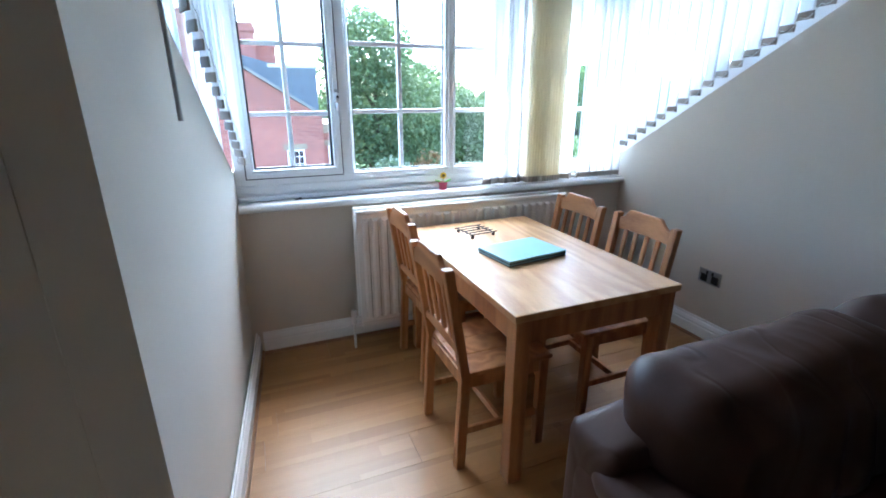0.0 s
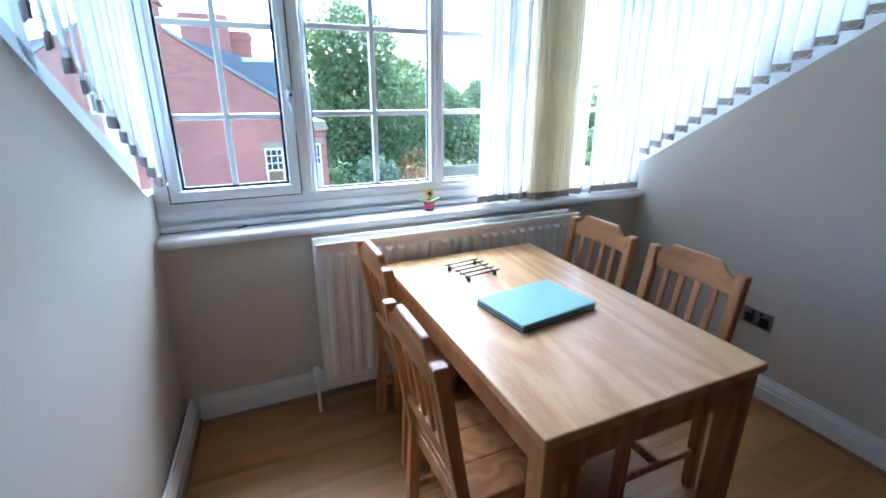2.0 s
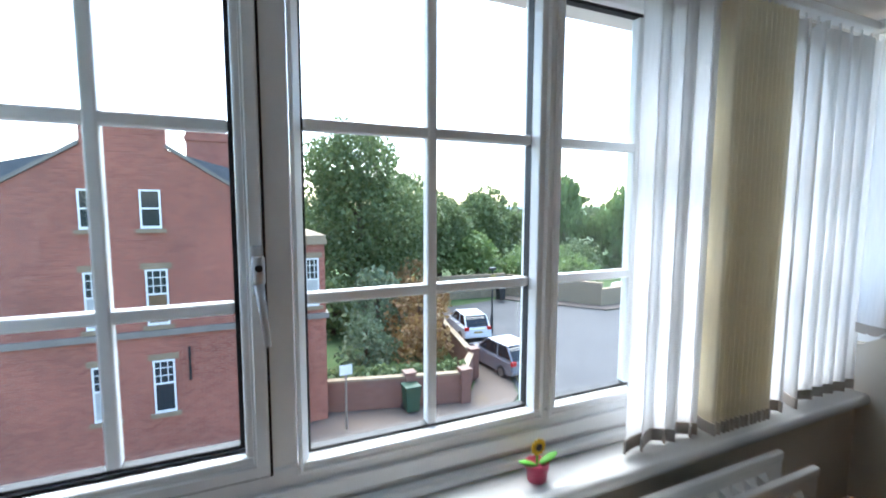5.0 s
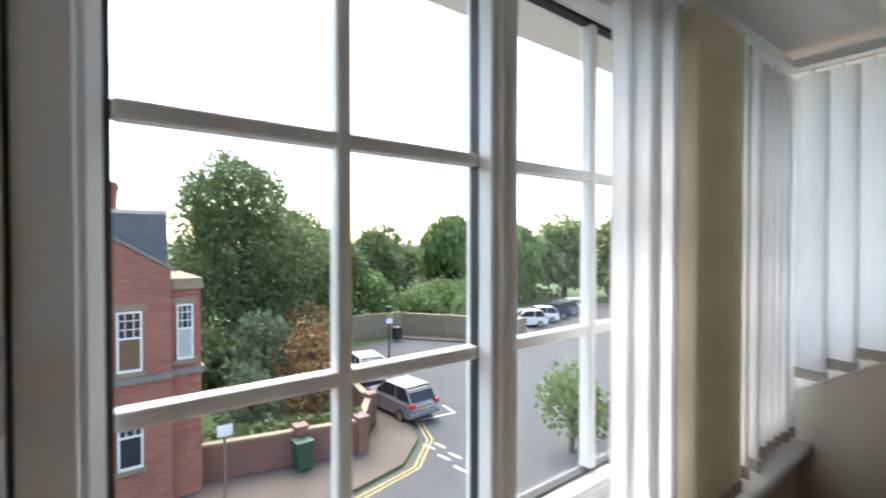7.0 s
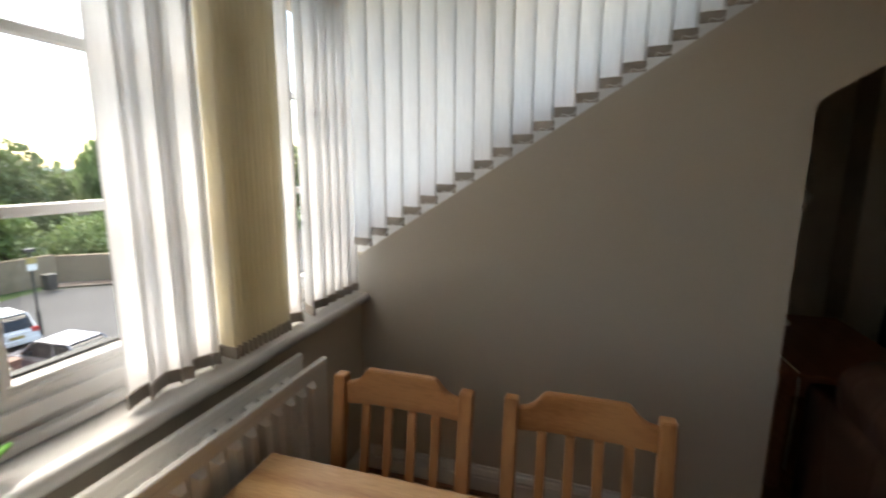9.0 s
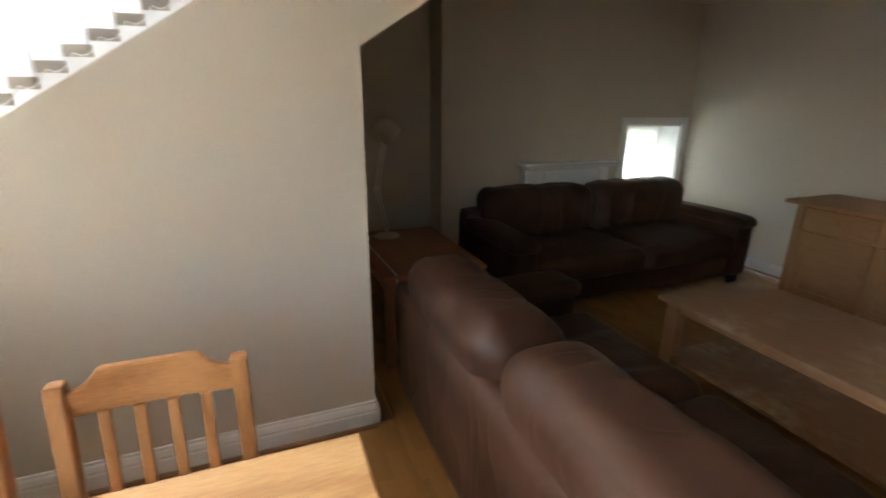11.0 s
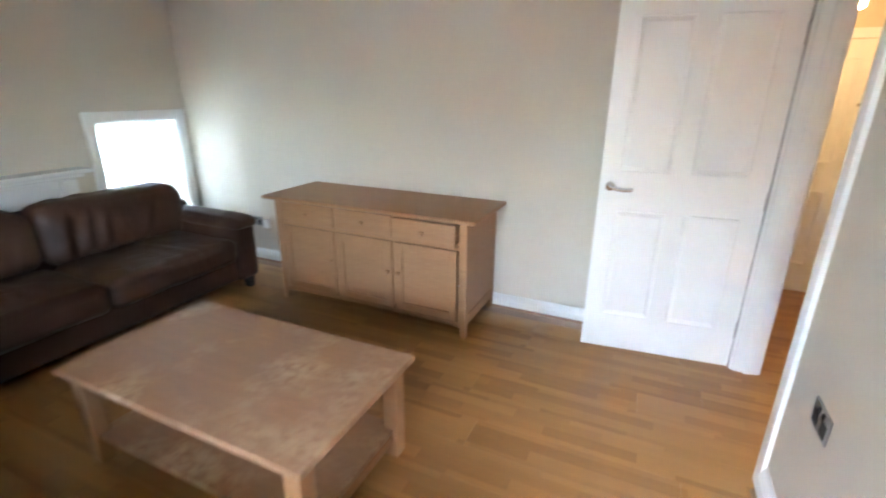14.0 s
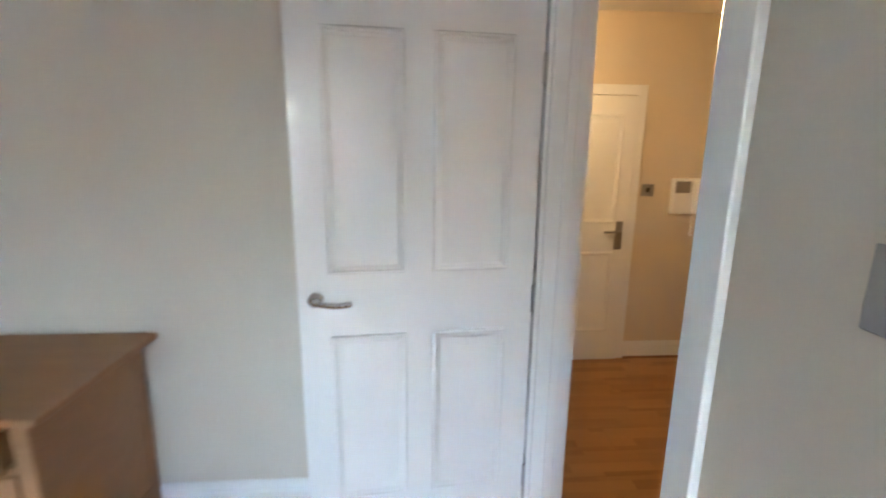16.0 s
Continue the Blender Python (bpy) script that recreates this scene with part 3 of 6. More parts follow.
# ---- trim ----
def skirting(name, x0, y0, x1, y1, side, high=0.13):
    """A moulded skirting board with a wooden bead at its foot; side: the way it faces."""
    prof = [(0, 0), (0.022, 0), (0.022, 0.075), (0.018, 0.082), (0.018, 0.088), (0.021, 0.092), (0.014, 0.112), (0.009, 0.118), (0.008, 0.13), (0, 0.13)]
    prof = [(d, z * high / 0.13) for d, z in prof]
    a, b = Vector((x0, y0, 0)), Vector((x1, y1, 0))
    out = Vector((side[0], side[1], 0))
    bm = bmesh.new()
    ra = [bm.verts.new(a + out * d + Vector((0, 0, z))) for d, z in prof]
    rb = [bm.verts.new(b + out * d + Vector((0, 0, z))) for d, z in prof]
    n = len(prof)
    fs = [bm.faces.new(ra), bm.faces.new(rb[::-1])] + [bm.faces.new((ra[i], rb[i], rb[(i + 1) % n], ra[(i + 1) % n])) for i in range(n)]
    bmesh.ops.recalc_face_normals(bm, faces=fs)
    ob = structure(name, bm, GLOSS, "white moulded skirting board", category="skirting board")
    bm = bmesh.new()
    q = [(0.022, 0), (0.036, 0), (0.034, 0.008), (0.028, 0.014), (0.022, 0.016)]
    ra = [bm.verts.new(a + out * d + Vector((0, 0, z))) for d, z in q]
    rb = [bm.verts.new(b + out * d + Vector((0, 0, z))) for d, z in q]
    n = len(q)
    fs = [bm.faces.new(ra), bm.faces.new(rb[::-1])] + [bm.faces.new((ra[i], rb[i], rb[(i + 1) % n], ra[(i + 1) % n])) for i in range(n)]
    bmesh.ops.recalc_face_normals(bm, faces=fs)
    part("bead", bm, BEAD, ob, "brown wooden bead")
    return ob


skirting("baseboard_dormer_north", XL + 0.036, 0, XR - 0.036, 0, (0, -1))
ASK = math.atan(SPLAY)
skirting("baseboard_dormer_west", XL, 0, XL + SPLAY * YK, YK, (math.cos(ASK), -math.sin(ASK)))
skirting("baseboard_dormer_east", XR, 0, XR, YK, (-1, 0))
skirting("baseboard_return_west", XW + 0.036, YK, XE + 0.022, YK, (0, -1))
skirting("baseboard_west", XW, YK, XW, -2.6, (1, 0))
skirting("baseboard_knee", XR + 0.0, YK, XF + 0.24, YK, (0, -1))
skirting("baseboard_recess", XF + 0.28, YK, XF + 0.28, -2.70, (-1, 0))
skirting("baseboard_fire_a", XF, -2.70, XF, -3.49, (-1, 0))
skirting("baseboard_fire_b", XF, -4.44, XF, YS, (-1, 0))
skirting("baseboard_south", XF - 0.036, YS, XD + 0.02, YS, (0, 1), 0.105)
skirting("baseboard_door", XD, -2.7, XD, DY1 + 0.07, (1, 0))
skirting("baseboard_hall", -1.302, -6.82, -1.95, -6.82, (0, 1))
skirting("baseboard_hall_west", -1.95, -6.82, -1.95, -3.2, (1, 0))

# ---- dormer window ----
def bars(parent, name, material, rows, bevel=0.004):
    return [part(name, boxes(r, bevel=bevel), material, parent) for r in rows]


bm = bmesh.new()
prism(bm, [(-0.042, SILL - 0.03), (-0.036, SILL - 0.037), (0.0, SILL - 0.037), (0.13, SILL - 0.037), (0.13, SILL), (-0.03, SILL), (-0.039, SILL - 0.006), (-0.043, SILL - 0.018)], "x", XL + 0.002, XR - 0.002)
structure("window_sill", bm, GLOSS, "deep white painted window sill under the dormer window", True, "window sill")

FY0, FY1 = 0.115, 0.19
win = tagged(new("window_1"), "wide white plastic dormer window with glazing bars", "window", kind="structure")
Z0, Z1 = 0.895, 2.17
XS = [0.035, 0.605, 1.27, 1.905, 2.555]
bars(win, "window_frame", UPVC, [(-0.02, XR + 0.02, FY0, FY1, Z0 - 0.015, 1.012), (-0.02, XR + 0.02, FY0, FY1, Z1 - 0.065, Z1)])
bars(win, "frame_step", UPVC, [(-0.005, XR + 0.005, FY0 - 0.012, FY0, Z0 + 0.030, Z0 + 0.072)], 0.005)
bars(win, "sill_trim", UPVC, [(0.002, XR - 0.002, FY0 - 0.034, FY0, SILL, SILL + 0.026)], 0.008)
bars(win, "mullion", UPVC, [(x - 0.035, x + 0.035, FY0 + 0.002, FY1, 1.012, Z1 - 0.065) for x in XS])


def light(parent, x0, x1, z0, z1, y, rows=(), cols=(), sash=0.0):
    """One glazed light: gasket, pane, glazing bars and, if it opens, its sash."""
    if sash:
        s = sash
        bm = boxes((x0 - s, x1 + s, y - 0.055, y + 0.01, z0 - s, z0), (x0 - s, x1 + s, y - 0.055, y + 0.01, z1, z1 + s),
                   (x0 - s, x0, y - 0.055, y + 0.01, z0, z1), (x1, x1 + s, y - 0.055, y + 0.01, z0, z1), bevel=0.006)
        part("sash", bm, UPVC, parent, "opening casement sash")
        e, d = s + 0.005, y - 0.052
        part("sash_seal", boxes((x0 - e, x1 + e, d, y, z0 - e, z0 - s), (x0 - e, x1 + e, d, y, z1 + s, z1 + e), (x0 - e, x0 - s, d, y, z0 - s, z1 + s), (x1 + s, x1 + e, d, y, z0 - s, z1 + s)), GASKET, parent, "dark seal in the gap")
    g = 0.009
    part("gasket", boxes((x0, x1, y - 0.012, y + 0.012, z0, z0 + g), (x0, x1, y - 0.012, y + 0.012, z1 - g, z1),
                         (x0, x0 + g, y - 0.012, y + 0.012, z0 + g, z1 - g), (x1 - g, x1, y - 0.012, y + 0.012, z0 + g, z1 - g)), GASKET, parent)
    bm = bmesh.new()
    if sash:
        mitre(bm, x0 - sash + 0.001, x1 + sash - 0.001, z0 - sash + 0.001, z1 + sash - 0.001, [(0, 0), (0.0, 0.004), (0.003, 0.006), (sash - 0.022, 0.006), (sash - 0.019, 0.002), (sash - 0.016, 0.002), (sash - 0.001, -0.022), (sash - 0.001, -0.04)], "y", y - 0.055, -1)
    else:
        mitre(bm, x0 - 0.022, x1 + 0.022, z0 - 0.022, z1 + 0.022, [(0, 0), (0.0, 0.004), (0.004, 0.006), (0.008, 0.006), (0.023, -0.012), (0.023, -0.03)], "y", FY0 + 0.002, -1)
    part("glazing_bead", bm, UPVC, parent)
    p = part("pane", boxes((x0, x1, y - 0.003, y + 0.003, z0, z1)), GLASS, parent)
    p.visible_shadow = False
    for z in rows:
        part("glazing_bar", boxes((x0 + g, x1 - g, y - 0.014, y + 0.014, z - 0.0125, z + 0.0125), bevel=0.005), UPVC, parent)
    for x in cols:
        part("glazing_bar", boxes((x - 0.0125, x + 0.0125, y - 0.0155, y + 0.0155, z0 + g, z1 - g), bevel=0.005), UPVC, parent)


GY = 0.165
ROWZ = (1.353, 1.717)
light(win, 0.105, 0.540, 1.050, 2.055, GY, (1.346, 1.703), (0.315,), sash=0.045)
light(win, 0.662, 1.243, 1.010, 2.085, GY, ROWZ, (0.959,))
light(win, 1.303, 1.862, 1.010, 2.085, GY, ROWZ, (1.60,))
light(win, 1.948, 2.515, 1.010, 2.085, GY, ROWZ, (2.23,))
bm = bmesh.new()
box(bm, 0.563, 0.585, 0.100, 0.116, 1.375, 1.475, 0.005)
HANDLE = mat("handle_enamel", (0.50, 0.50, 0.51), 0.3, vary=0.05)
h = part("window_handle", bm, HANDLE, win, "grey-white lever handle")
bm = bmesh.new()
rod(bm, (0.574, 0.100, 1.435), (0.574, 0.078, 1.435), 0.009)
bmesh.ops.create_uvsphere(bm, u_segments=10, v_segments=8, radius=0.012, matrix=Matrix.Translation((0.574, 0.075, 1.435)))
rod(bm, (0.574, 0.075, 1.455), (0.574, 0.075, 1.405), 0.012, 0.012)
rod(bm, (0.574, 0.075, 1.405), (0.586, 0.068, 1.285), 0.009, 0.006)
part("lever", bm, HANDLE, h, smooth=True)
bm = bmesh.new()
rod(bm, (0.574, 0.069, 1.435), (0.574, 0.060, 1.435), 0.007)
part("lock", bm, BLACK, h, "dark key lock")


def cheek_window(name, x, label):
    w = tagged(new(name), label, "window", kind="structure")
    ft, yt = D0 + 0.02, -(TOPZ - D0) / PITCH
    k = 0.06
    for pts in ([(0.11, D0 - 0.11 * PITCH - 0.02), (yt, TOPZ - 0.02), (yt + 0.20, TOPZ - 0.02), (0.11, ft + 0.06)],
                [(0.11, TOPZ - 0.05), (yt + 0.16, TOPZ - 0.05), (yt + 0.12, TOPZ), (0.11, TOPZ)],
                [(0.05, ft + 0.04), (0.11, ft + 0.04), (0.11, TOPZ - 0.05), (0.05, TOPZ - 0.05)],
                [(-0.60, ft + 0.46), (-0.54, ft + 0.40), (-0.54, TOPZ - 0.05), (-0.60, TOPZ - 0.05)]):
        bm = bmesh.new()
        prism(bm, pts, "x", x - 0.03, x + 0.03)
        part("window_frame", bm, UPVC, w)
    bm = bmesh.new()
    prism(bm, [(0.06, ft + 0.03), (yt + 0.15, TOPZ - 0.04), (0.06, TOPZ - 0.04)], "x", x - 0.002, x + 0.002)
    p = part("pane", bm, GLASS, w)
    p.visible_shadow = False
    return w


cheek_window("window_2", XR + 0.075, "white triangular side window of the dormer")
w3 = cheek_window("window_3", XL - 0.075, "white triangular side window of the dormer")
w3.matrix_basis = pose(0, 0, 0, 0, 0, -math.degrees(ASK))


# ---- vertical blinds ----
def slat_bm(length, width=0.089, bow=0.006):
    """A hanging cloth vane, slightly bowed, hung at its top."""
    bm = bmesh.new()
    n = 6
    ring = []
    for i in range(n + 1):
        u = i / n - 0.5
        ring.append((u * width, bow * (1 - 4 * u * u)))
    top = [bm.verts.new((x, y, 0)) for x, y in ring]
    bot = [bm.verts.new((x, y * 1.0, -length)) for x, y in ring]
    t2 = [bm.verts.new((x, y + 0.0006, 0)) for x, y in ring]
    b2 = [bm.verts.new((x, y + 0.0006, -length)) for x, y in ring]
    for i in range(n):
        bm.faces.new((top[i], top[i + 1], bot[i + 1], bot[i]))
        bm.faces.new((t2[i + 1], t2[i], b2[i], b2[i + 1]))
    bm.faces.new((top[0], bot[0], b2[0], t2[0]))
    bm.faces.new((top[n], t2[n], b2[n], bot[n]))
    return bm


def pocket_bm(width=0.091, bow=0.006):
    bm = bmesh.new()
    n = 6
    pts = [((i / n - 0.5) * width, bow * (1 - 4 * (i / n - 0.5) ** 2)) for i in range(n + 1)]
    out = [(x, y - 0.003) for x, y in pts] + [(x, y + 0.0035) for x, y in reversed(pts)]
    prism(bm, out, "z", 0, 0.034)
    return bm


RAILZ = 2.135
SLATTOP = RAILZ - 0.03
pocket_mesh = None


def hang(parent, x, y, rz, length, cloth):
    """One vane with its weight."""
    global pocket_mesh
    s = part("slat", slat_bm(length), cloth, parent, smooth=True)
    s.matrix_basis = pose(x, y, SLATTOP, 0, 0, rz)
    if pocket_mesh is None:
        w = part("weight", pocket_bm(), POCKET, s, "grey bottom weight")
        pocket_mesh = w
        w.matrix_basis = pose(0, 0, -length)
    else:
        again(pocket_mesh, s, pose(0, 0, -length))
    bm = bmesh.new()
    rod(bm, (0, 0.003, 0.0), (0, 0.003, 0.028), 0.004, n=6)
    part("hanger", bm, UPVC, s)


rnd = random.Random(4)
front = thing("vertical_blind", pose(0, 0, 0), "white vertical blind drawn aside on the dormer window", "blind")
part("headrail", boxes((0.03, 2.53, 0.0, 0.045, RAILZ - 0.004, RAILZ + 0.022), bevel=0.003), UPVC, front)
BY = 0.022
LEN = SLATTOP - SILL - 0.012
hang(front, 1.497, BY, 12, LEN, CLOTH)
for i in range(5):
    hang(front, 1.545 + i * 0.046, BY + 0.004 * (i % 2), (24, -30, 18, -26, 30)[i], LEN, CLOTH)
for i in range(13):
    hang(front, 1.772 + i * 0.0208, BY, 81 + rnd.uniform(-4, 4), LEN, CLOTHBEIGE)
for i in range(8):
    hang(front, 2.07 + i * 0.0625, BY, (48 if i in (1, 2) else -22) + rnd.uniform(-8, 8), LEN, CLOTH)


def cheek_blind(x, turn, side, label):
    b = thing("vertical_blind", pose(0, 0, 0), label, "blind")
    part("headrail", boxes((x - 0.022, x + 0.022, -1.72, -0.005, RAILZ - 0.004, RAILZ + 0.022), bevel=0.003), UPVC, b)
    y = -0.045
    while y > -1.68:
        z = D0 + 0.022 - y * PITCH
        if SLATTOP - z > 0.06:
            hang(b, x, y, 90 + turn + rnd.uniform(-6, 6), SLATTOP - z, CLOTH)
        y -= 0.074
    bm = bmesh.new()
    y = -0.045
    while y > -1.45:
        za, zb = D0 + 0.03 - y * PITCH, D0 + 0.03 - (y - 0.074) * PITCH
        pts = [Vector((x + side, y - 0.074 * u, za + (zb - za) * u - 0.10 * u * (1 - u))) for u in (0, 0.25, 0.5, 0.75, 1)]
        for a, c in zip(pts, pts[1:]):
            rod(bm, a, c, 0.0016, n=5)
        y -= 0.074
    part("chain", bm, UPVC, b, "fine white bead chain")
    return b


cheek_blind(XR - 0.055, -13, -0.03, "white vertical blind closed over the triangular side window")
wb = cheek_blind(XL + 0.055, 27, 0.03, "white vertical blind half open over the triangular side window")
wb.matrix_basis = pose(0, 0, 0, 0, 0, -math.degrees(ASK))
bm = bmesh.new()
rod(bm, (XL + 0.068, -1.30, RAILZ - 0.01), (XL + 0.055, -1.225, 1.38), 0.006)
part("wand", bm, STEEL, wb, "grey plastic control wand")

# ---- radiator ----
rad = thing("radiator", pose(0, 0, 0), "white double panel radiator below the window sill", "radiator")
RX0, RX1, RZ0, RZ1 = 0.585, 1.965, 0.145, 0.845


def rad_panel(y0, name):
    bm = bmesh.new()
    box(bm, RX0, RX1, y0, y0 + 0.012, RZ0, RZ1, 0.004)
    ob = part(name, bm, METALWHITE, rad)
    for za in (RZ1 - 0.028, RZ0):
        part("rail", boxes((RX0, RX1, y0 - 0.004, y0 + 0.016, za, za + 0.028), bevel=0.006), METALWHITE, ob)
    bm = bmesh.new()
    prism(bm, [(0, 0.002), (0.010, -0.015), (0.014, -0.017), (0.028, -0.017), (0.032, -0.015), (0.042, 0.002)], "z", RZ0 + 0.045, RZ1 - 0.045)
    for v in bm.verts:
        if v.co.y < -0.01:
            v.co.z += 0.016 if v.co.z < (RZ0 + RZ1) / 2 else -0.016
    first = part("rib", bm, METALWHITE, ob)
    n = int((RX1 - RX0 - 0.05) / 0.0535)
    first.matrix_basis = pose(RX0 + 0.03, y0, 0)
    for i in range(1, n):
        again(first, ob, pose(RX0 + 0.03 + i * 0.0535, y0, 0))
    return ob


rad_panel(-0.185, "front_panel")
rad_panel(-0.095, "back_panel")
bm = bmesh.new()
x = RX0 + 0.04
while x < RX1 - 0.04:
    box(bm, x, x + 0.012, -0.168, -0.100, RZ0 + 0.05, RZ1 - 0.075)
    x += 0.022
tagged(part("fins", bm, METALWHITE, rad), kind="stuff")
part("bracket", boxes((0.75, 0.78, -0.08, -0.001, 0.25, 0.75), (1.75, 1.78, -0.08, -0.001, 0.25, 0.75)), METALWHITE, rad)
bm = bmesh.new()
rod(bm, (RX0 + 0.005, -0.15, 0.19), (RX0 - 0.04, -0.15, 0.19), 0.009)
rod(bm, (RX0 - 0.04, -0.15, 0.0), (RX0 - 0.04, -0.15, 0.16), 0.0075)
pv = part("valve_pipe", bm, METALWHITE, rad)
bm = bmesh.new()
lathe(bm, [(0.012, 0.155), (0.015, 0.165), (0.015, 0.2), (0.011, 0.205), (0.016, 0.21), (0.018, 0.235), (0.013, 0.245)], at=(RX0 - 0.04, -0.15, 0))
part("valve", bm, METALWHITE, rad, smooth=True)

# ---- dining table ----
TX0, TX1, TY0, TY1, TH = 0.865, 1.622, -1.412, -0.232, 0.735
table = thing("dining_table", pose((TX0 + TX1) / 2, (TY0 + TY1) / 2, 0), "knotty pine dining table with square legs", "table")
tw, tl = (TX1 - TX0) / 2, (TY1 - TY0) / 2
part("tabletop", boxes((-tw, tw, -tl, tl, TH - 0.03, TH), bevel=0.004), PINETOP, table)
for sx in (-1, 1):
    part("apron", boxes((sx * (tw - 0.035) - 0.011, sx * (tw - 0.035) + 0.011, -tl + 0.07, tl - 0.07, TH - 0.13, TH - 0.03), bevel=0.002), PINE, table)
    for sy in (-1, 1):
        part("leg", boxes((sx * (tw - 0.043) - 0.031, sx * (tw - 0.043) + 0.031, sy * (tl - 0.043) - 0.031, sy * (tl - 0.043) + 0.031, 0, TH - 0.03), bevel=0.004), PINE, table)
for sy in (-1, 1):
    part("apron", boxes((-tw + 0.07, tw - 0.07, sy * (tl - 0.035) - 0.011, sy * (tl - 0.035) + 0.011, TH - 0.13, TH - 0.03), bevel=0.002), PINE, table)

# ---- chairs: x to the side, front towards -y, back at +y ----
chair = thing("dining_chair", pose(1.58, -0.505, 0, 0, 0, -90), "pine dining chair with a slatted back", "chair", "chairs round the table")
CW, SH, CH = 0.195, 0.44, 0.895
for i in range(3):
    part("seat_board", boxes((-CW + i * 0.13 + 0.001, -CW + i * 0.13 + 0.129, -0.22, 0.17, SH - 0.02, SH), bevel=0.004), PINE, chair)
for sx in (-1, 1):
    part("front_leg", boxes((sx * 0.175 - 0.018, sx * 0.175 + 0.018, -0.205, -0.165, 0, SH - 0.02), bevel=0.004), PINE, chair)
    bm = bmesh.new()
    prism(bm, [(0.17, 0.0), (0.21, 0.0), (0.19, SH - 0.02), (0.20, SH + 0.05), (0.262, CH - 0.024), (0.225, CH - 0.024), (0.165, SH + 0.05), (0.152, SH - 0.02)], "x", sx * 0.182 - 0.018, sx * 0.182 + 0.018, bevel=0.003)
    part("back_leg", bm, PINE, chair)
    part("side_rail", boxes((sx * 0.175 - 0.009, sx * 0.175 + 0.009, -0.165, 0.155, SH - 0.075, SH - 0.02), bevel=0.002), PINE, chair)
    part("stretcher", boxes((sx * 0.175 - 0.008, sx * 0.175 + 0.008, -0.165, 0.165, 0.15, 0.18), bevel=0.002), PINE, chair)
part("front_rail", boxes((-0.157, 0.157, -0.195, -0.177, SH - 0.075, SH - 0.02), bevel=0.002), PINE, chair)
part("back_rail", boxes((-0.167, 0.167, 0.158, 0.176, SH - 0.075, SH - 0.02), bevel=0.002), PINE, chair)
part("stretcher", boxes((-0.167, 0.167, -0.008, 0.008, 0.15, 0.18), bevel=0.002), PINE, chair)


def backrow(z):
    return 0.183 + (z - SH - 0.05) * 0.16


bm = bmesh.new()
half = [(0.164, 0.788), (0.164, 0.851), (0.150, 0.853), (0.134, 0.859), (0.120, 0.870), (0.110, 0.883), (0.102, 0.893), (0.094, 0.898)]
crest = [(-0.08, 0.795), (0.08, 0.795)] + half + [(-u, z) for u, z in reversed(half)]
crest_dy = backrow(0.85)
prism(bm, crest, "y", crest_dy - 0.011, crest_dy + 0.011, bevel=0.003)
part("crest_rail", bm, PINELONG, chair, "knotty crest rail with cut-away shoulders")
bm = bmesh.new()
prism(bm, [(-0.164, 0.520), (0.164, 0.520), (0.164, 0.550), (0.08, 0.566), (0.0, 0.571), (-0.08, 0.566), (-0.164, 0.550)], "y", backrow(0.54) - 0.010, backrow(0.54) + 0.010, bevel=0.003)
part("lower_rail", bm, PINELONG, chair)
for i in range(4):
    x = (i - 1.5) * 0.068
    bm = bmesh.new()
    y0, y1 = backrow(0.55), backrow(0.795)
    prism(bm, [(y0 - 0.006, 0.55), (y0 + 0.006, 0.55), (y1 + 0.006, 0.795), (y1 - 0.006, 0.795)], "x", x - 0.0125, x + 0.0125, bevel=0.002)
    part("slat", bm, PINE, chair)
copy_thing(chair, pose(1.59, -0.985, 0, 0, 0, -90))
copy_thing(chair, pose(1.0, -0.45, 0, 0, 0, 90))
copy_thing(chair, pose(0.93, -1.06, 0, 0, 0, 90))

# ---- on the table and sill ----
mats = thing("place_mats", pose(1.225, -0.855, TH, 0, 0, 8), "stack of pale blue place mats on the table", "place mats")
BLUE = mat("blue_cork_mat", (0.27, 0.49, 0.53), 0.55, vary=0.05)
BLUE2 = mat("dark_mat_edge", (0.05, 0.07, 0.09), 0.7, vary=0.1)
for i in range(4):
    part("mat", boxes((-0.165, 0.165, -0.12, 0.12, 0.0055 * i, 0.0055 * i + 0.005), bevel=0.001), BLUE if i % 2 else BLUE2, mats)
part("mat", boxes((-0.165, 0.165, -0.12, 0.12, 0.022, 0.027), bevel=0.001), BLUE, mats)

rack = thing("trivet", pose(1.17, -0.475, TH, 0, 0, 8), "dark metal bar trivet on the table", "trivet")
DARKMETAL = mat("dark_metal", (0.06, 0.05, 0.05), 0.35, 0.8)
for i in range(5):
    bm = bmesh.new()
    rod(bm, (-0.085, -0.075 + i * 0.0375, 0.022), (0.085, -0.075 + i * 0.0375, 0.022), 0.0035, n=8)
    part("bar", bm, DARKMETAL, rack)
for sx in (-0.065, 0.065):
    bm = bmesh.new()
    rod(bm, (sx, -0.08, 0.018), (sx, 0.08, 0.018), 0.003, n=8)
    part("cross_bar", bm, DARKMETAL, rack)
    for sy in (-0.07, 0.07):
        bm = bmesh.new()
        lathe(bm, [(0.006, 0), (0.009, 0.004), (0.009, 0.012), (0.004, 0.016)], 10, (sx, sy, 0))
        part("foot", bm, DARKMETAL, rack)

